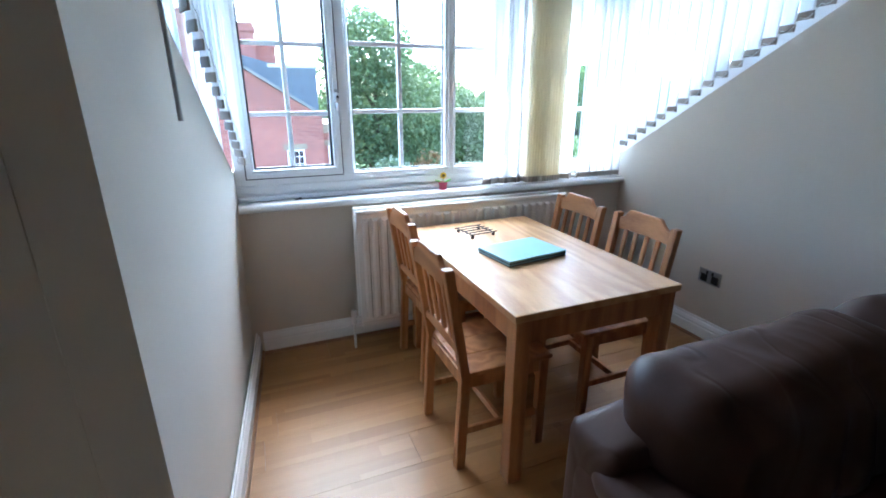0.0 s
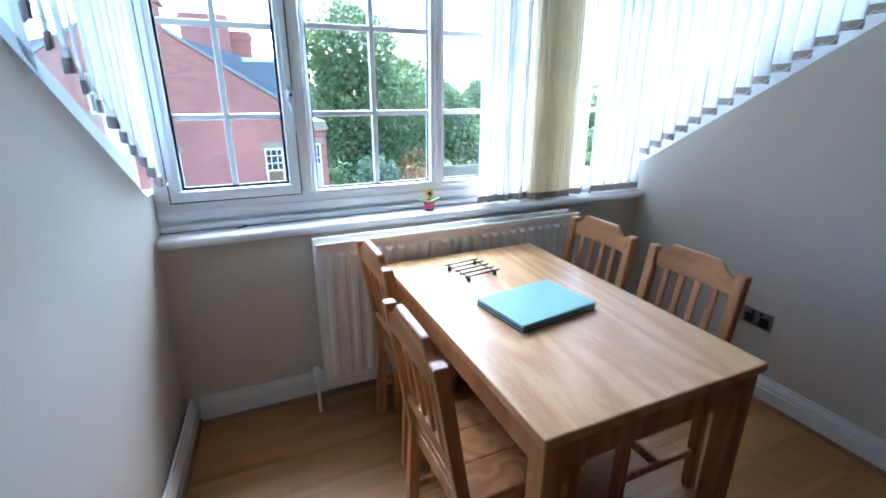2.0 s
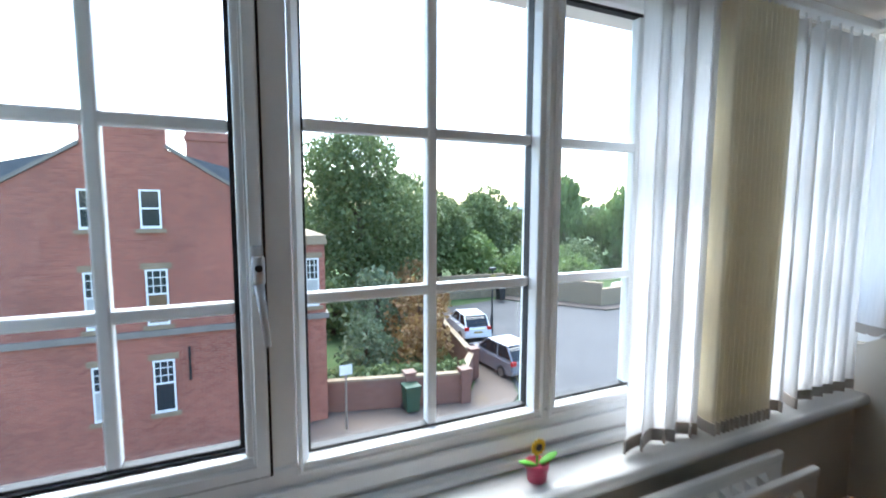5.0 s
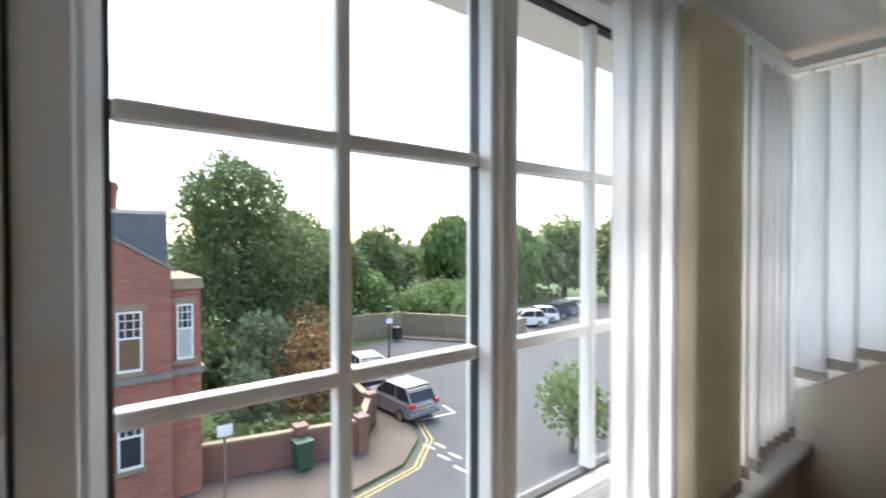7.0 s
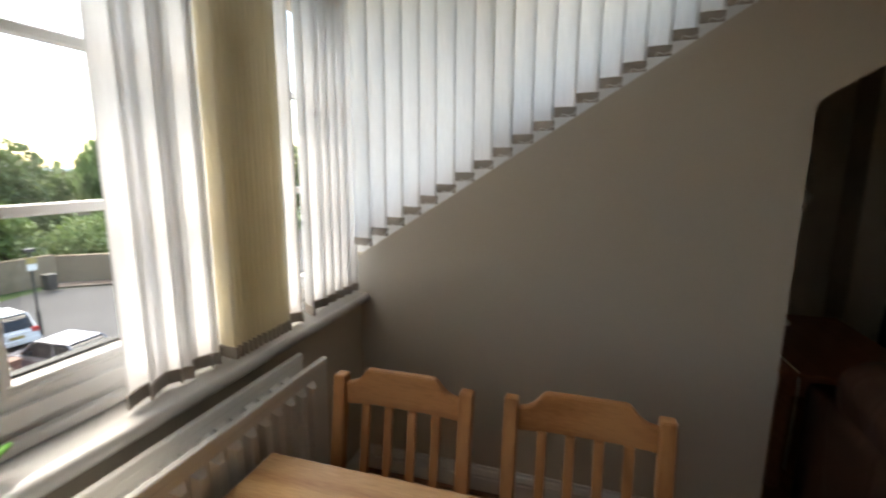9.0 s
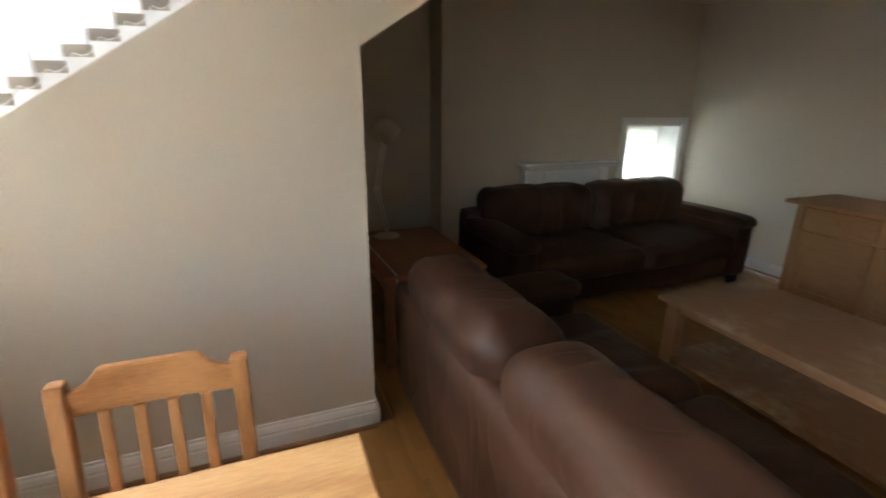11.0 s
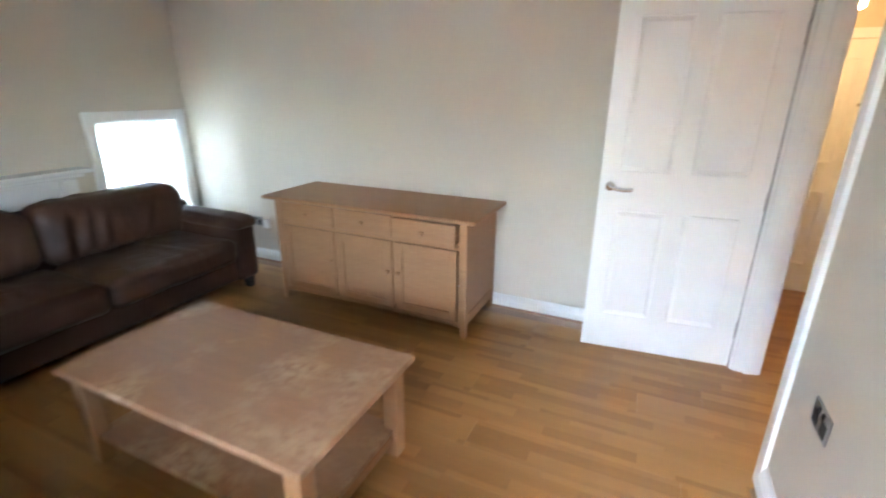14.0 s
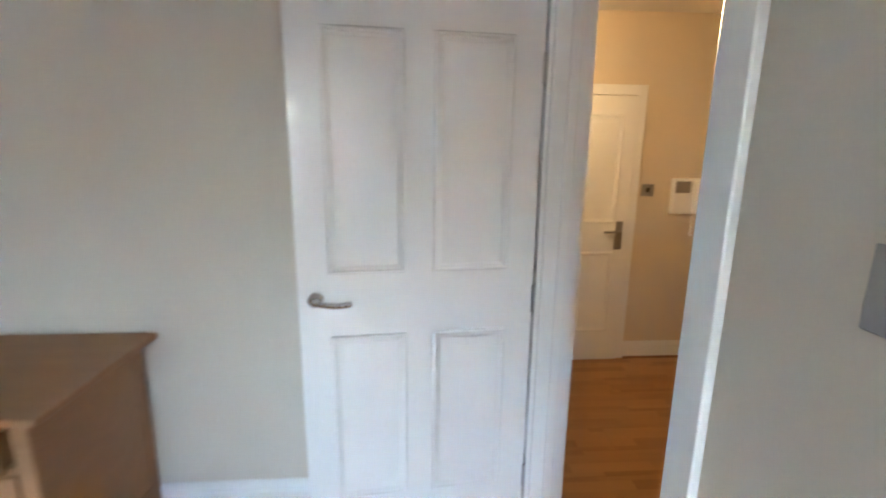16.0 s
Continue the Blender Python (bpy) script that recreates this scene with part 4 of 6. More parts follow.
pot = thing("toy_sunflower", pose(1.185, 0.03, SILL), "toy sunflower in a pink pot on the sill", "toy plant")
PINK = mat("pink_plastic", (0.52, 0.06, 0.13), 0.4, vary=0.08)
YELLOW = mat("yellow_plastic", (0.75, 0.48, 0.02), 0.45, vary=0.1)
GREENP = mat("green_plastic", (0.13, 0.42, 0.04), 0.45, vary=0.1)
BROWNP = mat("brown_plastic", (0.035, 0.018, 0.012), 0.6, vary=0.1)
bm = bmesh.new()
lathe(bm, [(0.021, 0), (0.0235, 0.003), (0.026, 0.033), (0.029, 0.034), (0.029, 0.046), (0.025, 0.046), (0.023, 0.038)], 24)
part("pot", bm, PINK, pot, "pink pot", True)
bm = bmesh.new()
rod(bm, (0, 0, 0.035), (0, 0, 0.078), 0.003, n=8)
part("stem", bm, GREENP, pot)
for sx in (-1, 1):
    bm = bmesh.new()
    bmesh.ops.create_uvsphere(bm, u_segments=12, v_segments=8, radius=1, matrix=pose(sx * 0.03, -0.004, 0.052, 0, -sx * 20, 0) @ Matrix.Diagonal((0.028, 0.012, 0.005, 1)))
    part("leaf", bm, GREENP, pot, smooth=True)
for i in range(12):
    a = 2 * math.pi * i / 12
    bm = bmesh.new()
    bmesh.ops.create_uvsphere(bm, u_segments=8, v_segments=6, radius=1, matrix=Matrix.Translation((0.014 * math.cos(a), -0.004, 0.086 + 0.014 * math.sin(a))) @ pose(0, 0, 0, 0, -math.degrees(a), 0) @ Matrix.Diagonal((0.0085, 0.003, 0.0048, 1)))
    part("petal", bm, YELLOW, pot, smooth=True)
bm = bmesh.new()
bmesh.ops.create_uvsphere(bm, u_segments=12, v_segments=8, radius=1, matrix=pose(0, -0.007, 0.086) @ Matrix.Diagonal((0.009, 0.005, 0.009, 1)))
part("flower_centre", bm, BROWNP, pot, smooth=True)


# ---- wall fittings ----
def socket(m, label="brushed steel double socket on the wall"):
    """A double socket, facing -y."""
    s = thing("wall_socket", m, label, "socket")
    part("plate", boxes((-0.073, 0.073, -0.006, 0, -0.043, 0.043), bevel=0.002), STEEL, s)
    for sx in (-0.036, 0.036):
        part("insert", boxes((sx - 0.022, sx + 0.022, -0.0075, -0.004, -0.035, 0.012), bevel=0.001), BLACK, s)
        part("switch", boxes((sx - 0.006 + (0.018 if sx < 0 else -0.018), sx + 0.006 + (0.018 if sx < 0 else -0.018), -0.011, -0.005, 0.016, 0.034), bevel=0.001), BLACK, s)
    return s


socket(pose(XR - 0.001, -0.835, 0.405, 0, 0, -90))

key = thing("window_key", pose(0.31, 0.06, SILL, 0, 0, 30), "small dark window key lying on the sill", "key")
bm = bmesh.new()
box(bm, -0.016, 0.016, -0.004, 0.004, 0, 0.006, 0.0015)
part("shank", bm, DARKMETAL, key)
bm = bmesh.new()
lathe(bm, [(0.007, 0), (0.009, 0.002), (0.009, 0.006), (0.006, 0.008)], 12, (0.02, 0, 0))
part("bow", bm, DARKMETAL, key)


# ---- sofas ----
def sofa(m, length, label, notch=0.5, seed=0.0, creased=1.0):
    """A two-seat leather sofa: its length along x, its front towards -y, origin under the middle of its back edge."""
    s = thing("leather_sofa", m, label, "sofa", "leather sofas")
    L, D, AW = length / 2, 0.95, 0.22
    bm = bmesh.new()
    pillow(bm, -L + 0.02, L - 0.02, -D + 0.06, -0.03, 0.09, 0.30, 0.03, 8)
    part("base", bm, LEATHER, s, smooth=True)
    bm = bmesh.new()
    pillow(bm, -L + 0.01, L - 0.01, -0.20, 0.0, 0.10, 0.66, 0.045, 10, 0.008, 0.003, seed)
    part("back_frame", bm, LEATHER, s, smooth=True)
    for sx in (-1, 1):
        bm = bmesh.new()
        xa, xb = sorted((sx * L, sx * (L - AW)))
        pillow(bm, xa, xb, -D + 0.02, -0.02, 0.08, 0.575, 0.055, 12, 0.012, 0.004, seed + sx)
        part("arm", bm, LEATHER, s, smooth=True)
        bm = bmesh.new()
        pillow(bm, xa - 0.004, xb + 0.004, -D - 0.005, -0.10, 0.50, 0.60, 0.048, 14, 0.012, 0.006, seed + sx * 2)
        part("arm_pad", bm, LEATHER, s, smooth=True)
    cut = -L + AW + (2 * L - 2 * AW) * notch
    for k, (xa, xb) in enumerate(((-L + AW, cut), (cut, L - AW))):
        bm = bmesh.new()
        pillow(bm, xa + 0.003, xb - 0.003, -D - 0.02, -0.30, 0.27, 0.455, 0.06, 34, 0.022, 0.008, seed + 5 * k,
               pleats=[(xa + (xb - xa) * f, t, 0.008 * creased) for f, t in (((0.22, 0.2), (0.36, 0.3), (0.50, 0.25), (0.70, -0.1)) if k == 0 else ((0.15, 0.15), (0.62, -0.2)))])
        part("seat_cushion", bm, LEATHER, s, smooth=True)
        bm = bmesh.new()
        ea, eb = (xa - 0.10 if k == 0 else xa), (xb + 0.10 if k == 1 else xb)
        pillow(bm, ea + 0.004, eb - 0.004, -0.375, -0.045, 0.42, 0.825, 0.115, 40, 0.010, 0.013, seed + 9 * k + 2, lean=0.10,
               folds=[(ea + (eb - ea) * f, t, 0.026 * creased * q) for f, t, q in (((0.42, 0.1, 1.0), (0.62, -0.08, 0.9), (0.80, 0.15, 0.5)) if k == 0 else ((0.10, 0.10, 1.1), (0.21, 0.18, 1.0), (0.33, 0.12, 0.9), (0.58, 0.35, 0.8)))])
        part("back_cushion", bm, LEATHER, s, smooth=True)
    for sx in (-1, 1):
        for y in (-D + 0.08, -0.10):
            bm = bmesh.new()
            prism(bm, [(sx * (L - 0.13), 0.10), (sx * (L - 0.05), 0.10), (sx * (L - 0.06), 0.0), (sx * (L - 0.11), 0.0)], "y", y - 0.03, y + 0.03, bevel=0.004)
            part("foot", bm, BLACK, s, "dark block foot")
    return s


sofa(pose(1.76, -1.79, 0), 1.95, "brown leather two-seat sofa with its back to the dormer", seed=1.3)
sofa(pose(4.16, -3.88, 0, 0, 0, -90), 2.30, "dark brown creased leather sofa in front of the fireplace", seed=7.7)

# ---- coffee table ----
ct = thing("coffee_table", pose(1.835, -3.572, 0), "low oak coffee table with a worn top and a shelf", "coffee table")
cl, cw, chh = 0.635, 0.354, 0.475
part("tabletop", boxes((-cl, cl, -cw, cw, chh - 0.028, chh), bevel=0.006), OAKWORN, ct, "stained, worn oak top")
part("frame_rail", boxes((-cl + 0.08, cl - 0.08, -cw + 0.05, -cw + 0.07, chh - 0.075, chh - 0.028), bevel=0.002), OAK, ct)
part("frame_rail", boxes((-cl + 0.08, cl - 0.08, cw - 0.07, cw - 0.05, chh - 0.075, chh - 0.028), bevel=0.002), OAK, ct)
for sx in (-1, 1):
    part("frame_rail", boxes((sx * (cl - 0.06) - 0.01, sx * (cl - 0.06) + 0.01, -cw + 0.08, cw - 0.08, chh - 0.075, chh - 0.028), bevel=0.002), OAK, ct)
    part("shelf_rail", boxes((sx * (cl - 0.07) - 0.012, sx * (cl - 0.07) + 0.012, -cw + 0.08, cw - 0.08, 0.075, 0.12), bevel=0.002), OAK, ct)
    for sy in (-1, 1):
        bm = bmesh.new()
        x, y = sx * (cl - 0.07), sy * (cw - 0.065)
        box(bm, x - 0.034, x + 0.034, y - 0.034, y + 0.034, 0.0, chh - 0.028, 0.004)
        part("leg", bm, OAK, ct)
part("shelf", boxes((-cl + 0.06, cl - 0.06, -cw + 0.055, cw - 0.055, 0.12, 0.142), bevel=0.003), OAKWORN, ct, "dusty lower shelf")

# ---- sideboard: front towards +y ----
sb = thing("sideboard", pose(2.115, YS + 0.028, 0), "oak sideboard with three doors, one drawer ajar", "sideboard")
SL, SD, SHH = 0.758, 0.555, 0.815
part("top", boxes((-SL - 0.07, SL + 0.07, 0.0, SD + 0.05, SHH - 0.026, SHH), bevel=0.008), OAK, sb, "oak top")
part("back", boxes((-SL + 0.03, SL - 0.03, 0.01, 0.022, 0.12, SHH - 0.026)), OAK, sb)
part("floor_board", boxes((-SL + 0.02, SL - 0.02, 0.022, SD - 0.03, 0.092, 0.112)), OAK, sb)
for sx in (-1, 1):
    part("side_panel", boxes((sx * (SL - 0.012) - 0.008, sx * (SL - 0.012) + 0.008, 0.05, SD - 0.05, 0.16, SHH - 0.026)), OAK, sb)
    for z0, z1 in ((0.09, 0.16), (SHH - 0.09, SHH - 0.026)):
        part("side_rail", boxes((sx * (SL - 0.012) - 0.014, sx * (SL - 0.012) + 0.014, 0.05, SD - 0.05, z0, z1), bevel=0.002), OAK, sb)
    for y0 in (0.0, SD - 0.05):
        bm = bmesh.new()
        a, b = sorted((sx * SL, sx * (SL - 0.05)))
        box(bm, a, b, y0, y0 + 0.05, 0.10, SHH - 0.026, 0.003)
        prism(bm, [(a, 0.10), (b, 0.10), (b - (0 if sx > 0 else 0.018), 0.0), (a + (0.018 if sx > 0 else 0), 0.0)], "y", y0 + 0.006, y0 + 0.044)
        part("leg", bm, OAK, sb)
bm = bmesh.new()
prism(bm, [(-SL + 0.05, 0.065), (-SL + 0.05, 0.11), (SL - 0.05, 0.11), (SL - 0.05, 0.065), (SL - 0.12, 0.08), (0.0, 0.088), (-SL + 0.12, 0.08)], "y", SD - 0.03, SD - 0.006)
part("plinth_rail", bm, OAK, sb)
part("mid_rail", boxes((-SL + 0.05, SL - 0.05, SD - 0.04, SD - 0.010, 0.603, 0.624)), OAK, sb)
part("top_rail", boxes((-SL + 0.05, SL - 0.05, SD - 0.04, SD - 0.004, SHH - 0.04, SHH - 0.026)), OAK, sb)
cell = (2 * SL - 0.1) / 3
for i in range(3):
    xa = -SL + 0.05 + i * cell
    xb = xa + cell
    if i:
        part("divider", boxes((xa - 0.008, xa + 0.008, 0.03, SD - 0.012, 0.145, SHH - 0.04)), OAK, sb)
    d = new("door")
    d.parent = sb
    x0, x1, z0, z1, w = xa + 0.012, xb - 0.012, 0.115, 0.598, 0.055
    dm = part("door_frame", boxes((x0, x0 + w, SD - 0.022, SD, z0, z1), (x1 - w, x1, SD - 0.022, SD, z0, z1), (x0 + w, x1 - w, SD - 0.022, SD, z0, z0 + w), (x0 + w, x1 - w, SD - 0.022, SD, z1 - w, z1), bevel=0.003), OAK, d)
    part("panel", boxes((x0 + w - 0.004, x1 - w + 0.004, SD - 0.021, SD - 0.013, z0 + w - 0.004, z1 - w + 0.004)), OAK, d)
    kx = {0: x1 - 0.027, 1: x0 + 0.027, 2: x0 + 0.027}[i]
    bm = bmesh.new()
    lathe(bm, [(0.008, 0), (0.007, 0.008), (0.015, 0.014), (0.017, 0.021), (0.012, 0.027), (0.004, 0.029)], 16)
    k = part("knob", bm, OAK, d, "turned wooden knob", True)
    k.matrix_basis = pose(kx, SD, 0.385, -90, 0, 0)
    ajar = 0.035 if i == 0 else 0.0
    dr = new("drawer")
    dr.parent = sb
    part("drawer_front", boxes((x0, x1, SD - 0.022 + ajar, SD + ajar, 0.628, SHH - 0.044), bevel=0.003), OAK, dr)
    part("drawer_box", boxes((x0 + 0.012, x1 - 0.012, 0.06 + ajar, SD - 0.0225 + ajar, 0.64, SHH - 0.07)), OAK, dr)
    k2 = again(k, dr, pose((x0 + x1) / 2, SD + ajar, 0.70, -90, 0, 0))

# ---- fireplace ----
fp = thing("fireplace", pose(XF, -3.965, 0), "white painted wooden fireplace surround with a mantel shelf", "fireplace")
fp.scale = (1, 0.89, 1.03)
part("mantel_shelf", boxes((-0.19, -0.001, -0.60, 0.60, 0.905, 0.935), bevel=0.008), GLOSS, fp)
part("moulding", boxes((-0.145, -0.001, -0.55, 0.55, 0.875, 0.905), bevel=0.01), GLOSS, fp)
part("frieze", boxes((-0.07, -0.001, -0.52, 0.52, 0.70, 0.875), bevel=0.003), GLOSS, fp)
part("frieze_panel", boxes((-0.078, -0.07, -0.30, 0.30, 0.735, 0.845), bevel=0.004), GLOSS, fp)
for sy in (-1, 1):
    part("pilaster", boxes((-0.09, -0.001, sy * 0.45 - 0.07, sy * 0.45 + 0.07, 0.0, 0.70), bevel=0.003), GLOSS, fp)
    part("capital_panel", boxes((-0.10, -0.07, sy * 0.45 - 0.06, sy * 0.45 + 0.06, 0.72, 0.86), bevel=0.006), GLOSS, fp)
part("hearth_back", boxes((-0.03, -0.002, -0.38, 0.38, 0.0, 0.70)), BLACK, fp)

# ---- small window ----
w4 = tagged(new("window_4"), "small low window with a white frame beside the fireplace", "window", kind="structure")
for nm, r in (("architrave", (XF - 0.018, XF, WY0 - 0.075, WY0 + 0.0, WZ0 - 0.05, WZ1 + 0.08)), ("architrave", (XF - 0.018, XF, WY1, WY1 + 0.08, WZ0 - 0.05, WZ1 + 0.08)),
              ("architrave", (XF - 0.018, XF, WY0, WY1, WZ1, WZ1 + 0.08)), ("window_sill", (XF - 0.03, XF + 0.30, WY0, WY1, WZ0 - 0.02, WZ0 + 0.006)),
              ("reveal", (XF, XF + 0.3, WY0 - 0.001, WY0 + 0.012, WZ0 + 0.006, WZ1)), ("reveal", (XF, XF + 0.3, WY1 - 0.012, WY1 + 0.001, WZ0 + 0.006, WZ1)), ("reveal", (XF, XF + 0.3, WY0 + 0.012, WY1 - 0.012, WZ1 - 0.012, WZ1 + 0.001)),
              ("window_frame", (XF + 0.30, XF + 0.36, WY0, WY0 + 0.06, WZ0, WZ1)), ("window_frame", (XF + 0.30, XF + 0.36, WY1 - 0.06, WY1, WZ0, WZ1)),
              ("window_frame", (XF + 0.30, XF + 0.36, WY0 + 0.06, WY1 - 0.06, WZ0, WZ0 + 0.06)), ("window_frame", (XF + 0.30, XF + 0.36, WY0 + 0.06, WY1 - 0.06, WZ1 - 0.06, WZ1))):
    part(nm, boxes(r, bevel=0.004), GLOSS, w4)
p = part("pane", boxes((XF + 0.325, XF + 0.331, WY0 + 0.06, WY1 - 0.06, WZ0 + 0.06, WZ1 - 0.06)), GLASS, w4)
p.visible_shadow = False
# added cloth sheet that tames the daylight here; the window itself is bare
part("net_curtain", boxes((XF + 0.27, XF + 0.272, WY0 + 0.014, WY1 - 0.014, WZ0 + 0.01, WZ1 - 0.014)), SOFTENER, w4, "white cloth added to soften the window's light")

# ---- lamp table and lamp ----
lt = thing("side_table", pose(3.45, -2.12, 0), "reddish wooden side table under the eaves", "side table")
part("tabletop", boxes((-0.48, 0.48, -0.30, 0.32, 0.55, 0.575), bevel=0.005), REDWOOD, lt)
for sx in (-1, 1):
    part("apron", boxes((sx * 0.42 - 0.01, sx * 0.42 + 0.01, -0.23, 0.25, 0.45, 0.55)), REDWOOD, lt)
    for y in (-0.25, 0.27):
        part("leg", boxes((sx * 0.42 - 0.025, sx * 0.42 + 0.025, y - 0.025, y + 0.025, 0, 0.55), bevel=0.003), REDWOOD, lt)
for y in (-0.25, 0.27):
    part("apron", boxes((-0.395, 0.395, y - 0.01, y + 0.01, 0.45, 0.55)), REDWOOD, lt)
LAMPWHITE = mat("lamp_enamel", (0.74, 0.71, 0.64), 0.4, vary=0.04)
lamp = thing("desk_lamp", pose(3.75, -2.03, 0.575), "cream jointed desk lamp on the side table", "lamp")
bm = bmesh.new()
lathe(bm, [(0.085, 0), (0.088, 0.006), (0.08, 0.016), (0.03, 0.026), (0.014, 0.04), (0.012, 0.06)], 28)
part("base", bm, LAMPWHITE, lamp, smooth=True)
elbow, neck = Vector((0.0, 0.062, 0.335)), Vector((0.0, 0.0, 0.655))
for d in (-0.012, 0.012):
    bm = bmesh.new()
    rod(bm, (0, d, 0.05), elbow + Vector((0, d, 0)), 0.006, n=8)
    part("lower_arm", bm, LAMPWHITE, lamp)
    bm = bmesh.new()
    rod(bm, elbow + Vector((0, d, 0)), neck + Vector((0, d, 0)), 0.006, n=8)
    part("upper_arm", bm, LAMPWHITE, lamp)
bm = bmesh.new()
rod(bm, elbow + Vector((0, -0.02, 0)), elbow + Vector((0, 0.02, 0)), 0.022, n=14)
part("joint", bm, LAMPWHITE, lamp)
bm = bmesh.new()
lathe(bm, [(0.010, 0.095), (0.022, 0.093), (0.046, 0.080), (0.064, 0.056), (0.073, 0.024), (0.074, -0.005), (0.068, -0.035), (0.072, -0.055), (0.067, -0.055), (0.063, -0.03), (0.066, 0.0), (0.05, 0.05), (0.01, 0.07)], 28)
flex = bmesh.new()
fp_pts = [Vector(q) for q in ((0.06, 0.03, 0.008), (0.02, 0.12, 0.005), (-0.12, 0.17, 0.005), (-0.5, 0.16, 0.005), (-0.772, 0.15, 0.004), (-0.786, 0.15, -0.05), (-0.79, 0.16, -0.45))]
for qa, qb in zip(fp_pts, fp_pts[1:]):
    rod(flex, qa, qb, 0.0035, n=8)
part("flex", flex, LAMPWHITE, lamp, "white cable")
sh = part("shade", bm, LAMPWHITE, lamp, smooth=True)
sh.matrix_basis = Matrix.Translation(neck) @ pose(0.0, -0.02, 0.055, -50, 6, 0)

socket(pose(3.70, YS + 0.001, 0.375, 0, 0, 180), "steel double socket with a white plug")
ad = thing("plug_adapter", pose(3.56, YS, 0.36), "white plug-in adapter on the wall", "adapter")
part("body", boxes((-0.03, 0.03, 0.0, 0.04, -0.035, 0.045), bevel=0.008), UPVC, ad)

# ---- door to the hall ----
dr1 = tagged(new("door_1"), "white four-panel door standing open", "door", kind="structure")
dr1.matrix_basis = pose(XD + 0.026, DY0 - 0.02, 0, 0, 0, 6.0)


def panel_door(parent, W, H, swap=False):
    """A four-panel leaf in the xz plane: from x = 0 to W, its face towards +y."""
    T = 0.02
    part("leaf", boxes((0.002, W, -T, T, 0.008, H), bevel=0.002), GLOSS, parent)
    cols = ((0.105 * W / 0.84, 0.375 * W / 0.84), (0.47 * W / 0.84, 0.735 * W / 0.84))
    for x0, x1 in cols:
        for z0, z1 in ((0.235, 0.44 * H), (0.55 * H, 0.936 * H)):
            for side in (1, -1):
                bm = bmesh.new()
                mitre(bm, x0, x1, z0, z1, [(0, -0.002), (0.0, 0.005), (0.003, 0.010), (0.010, 0.011), (0.014, 0.006), (0.020, 0.0055), (0.026, 0.002), (0.029, 0.001), (0.029, -0.002)], "y", side * T, side)
                part("panel_moulding", bm, GLOSS, parent)


panel_door(dr1, 0.835, 2.03)
for side in (1, -1):
    bm = bmesh.new()
    rod(bm, (0.775, side * 0.02, 1.03), (0.775, side * 0.029, 1.03), 0.026, n=24)
    rod(bm, (0.775, side * 0.029, 1.03), (0.775, side * 0.06, 1.03), 0.010, n=14)
    prev = Vector((0.785, side * 0.062, 1.033))
    for i in range(1, 7):
        q = Vector((0.785 - i * 0.0215, side * 0.062, 1.035 - 0.018 * math.sin(i / 6 * 2.4)))
        rod(bm, prev, q, 0.0115, 0.0108, n=14)
        prev = q
    part("door_handle", bm, CHROME, dr1, "curved chrome lever", True)
for z in (0.25, 1.0, 1.80):
    bm = bmesh.new()
    rod(bm, (0.0, 0.022, z - 0.05), (0.0, 0.022, z + 0.05), 0.006, n=10)
    part("hinge", bm, STEEL, dr1)

fr = tagged(new("doorway"), "white painted door lining and architrave", "door frame", kind="structure")
A = 0.065
for nm, r in (("jamb", (XD - 0.125, XD + 0.001, DY0 - 0.001, DY0 + 0.025, 0, DH)), ("jamb", (XD - 0.125, XD + 0.001, DY1 - 0.025, DY1 + 0.001, 0, DH)), ("head", (XD - 0.125, XD + 0.001, DY0, DY1, DH - 0.005, DH + 0.02)),
              ("stop", (XD - 0.085, XD - 0.05, DY0 + 0.025, DY0 + 0.037, 0, DH - 0.005)), ("stop", (XD - 0.085, XD - 0.05, DY1 - 0.037, DY1 - 0.025, 0, DH - 0.005)),
              ("architrave", (XD, XD + 0.018, DY1 - 0.012, DY1 + A, 0, DH + A)), ("architrave", (XD, XD + 0.018, DY0 - A, DY0 + 0.012, 0, DH + A)), ("architrave", (XD, XD + 0.018, DY0 + 0.012, DY1 - 0.012, DH - 0.0, DH + A)),
              ("architrave", (XD - 0.14, XD - 0.12, DY1 - 0.012, DY1 + A, 0, DH + A)), ("architrave", (XD - 0.14, XD - 0.12, DY0 - A, DY0 + 0.012, 0, DH + A))):
    part(nm, boxes(r, bevel=0.004), GLOSS, fr)

sw = thing("dimmer_switch", pose(XD, -4.05, 1.405), "brushed steel dimmer switch beside the doorway", "light switch")
part("plate", boxes((0.0, 0.005, -0.045, 0.045, -0.045, 0.045), bevel=0.0015), STEEL, sw)
bm = bmesh.new()
lathe(bm, [(0.011, 0), (0.011, 0.003), (0.0095, 0.005), (0.009, 0.02), (0.007, 0.022)], 20)
kb = part("knob", bm, STEEL, sw, smooth=True)
kb.matrix_basis = pose(0.005, 0, 0, 0, 90, 0)

# ---- hall ----
hd = tagged(new("door_2"), "white four-panel front door at the end of the hall", "door", kind="structure")
hd.matrix_basis = pose(-1.235, -6.79, 0)
panel_door(hd, 0.77, 1.89)
bm = boxes((0.04, 0.09, 0.02, 0.028, 0.85, 1.05), bevel=0.002)
hp = part("door_handle", bm, STEEL, hd, "steel lever on a plate")
bm = bmesh.new()
rod(bm, (0.065, 0.028, 0.98), (0.065, 0.06, 0.98), 0.008)
rod(bm, (0.065, 0.06, 0.98), (0.18, 0.06, 0.98), 0.008)
part("lever", bm, STEEL, hp)
bm = bmesh.new()
rod(bm, (0.375, 0.02, 1.46), (0.375, 0.026, 1.46), 0.012)
part("spyhole", bm, STEEL, hd)
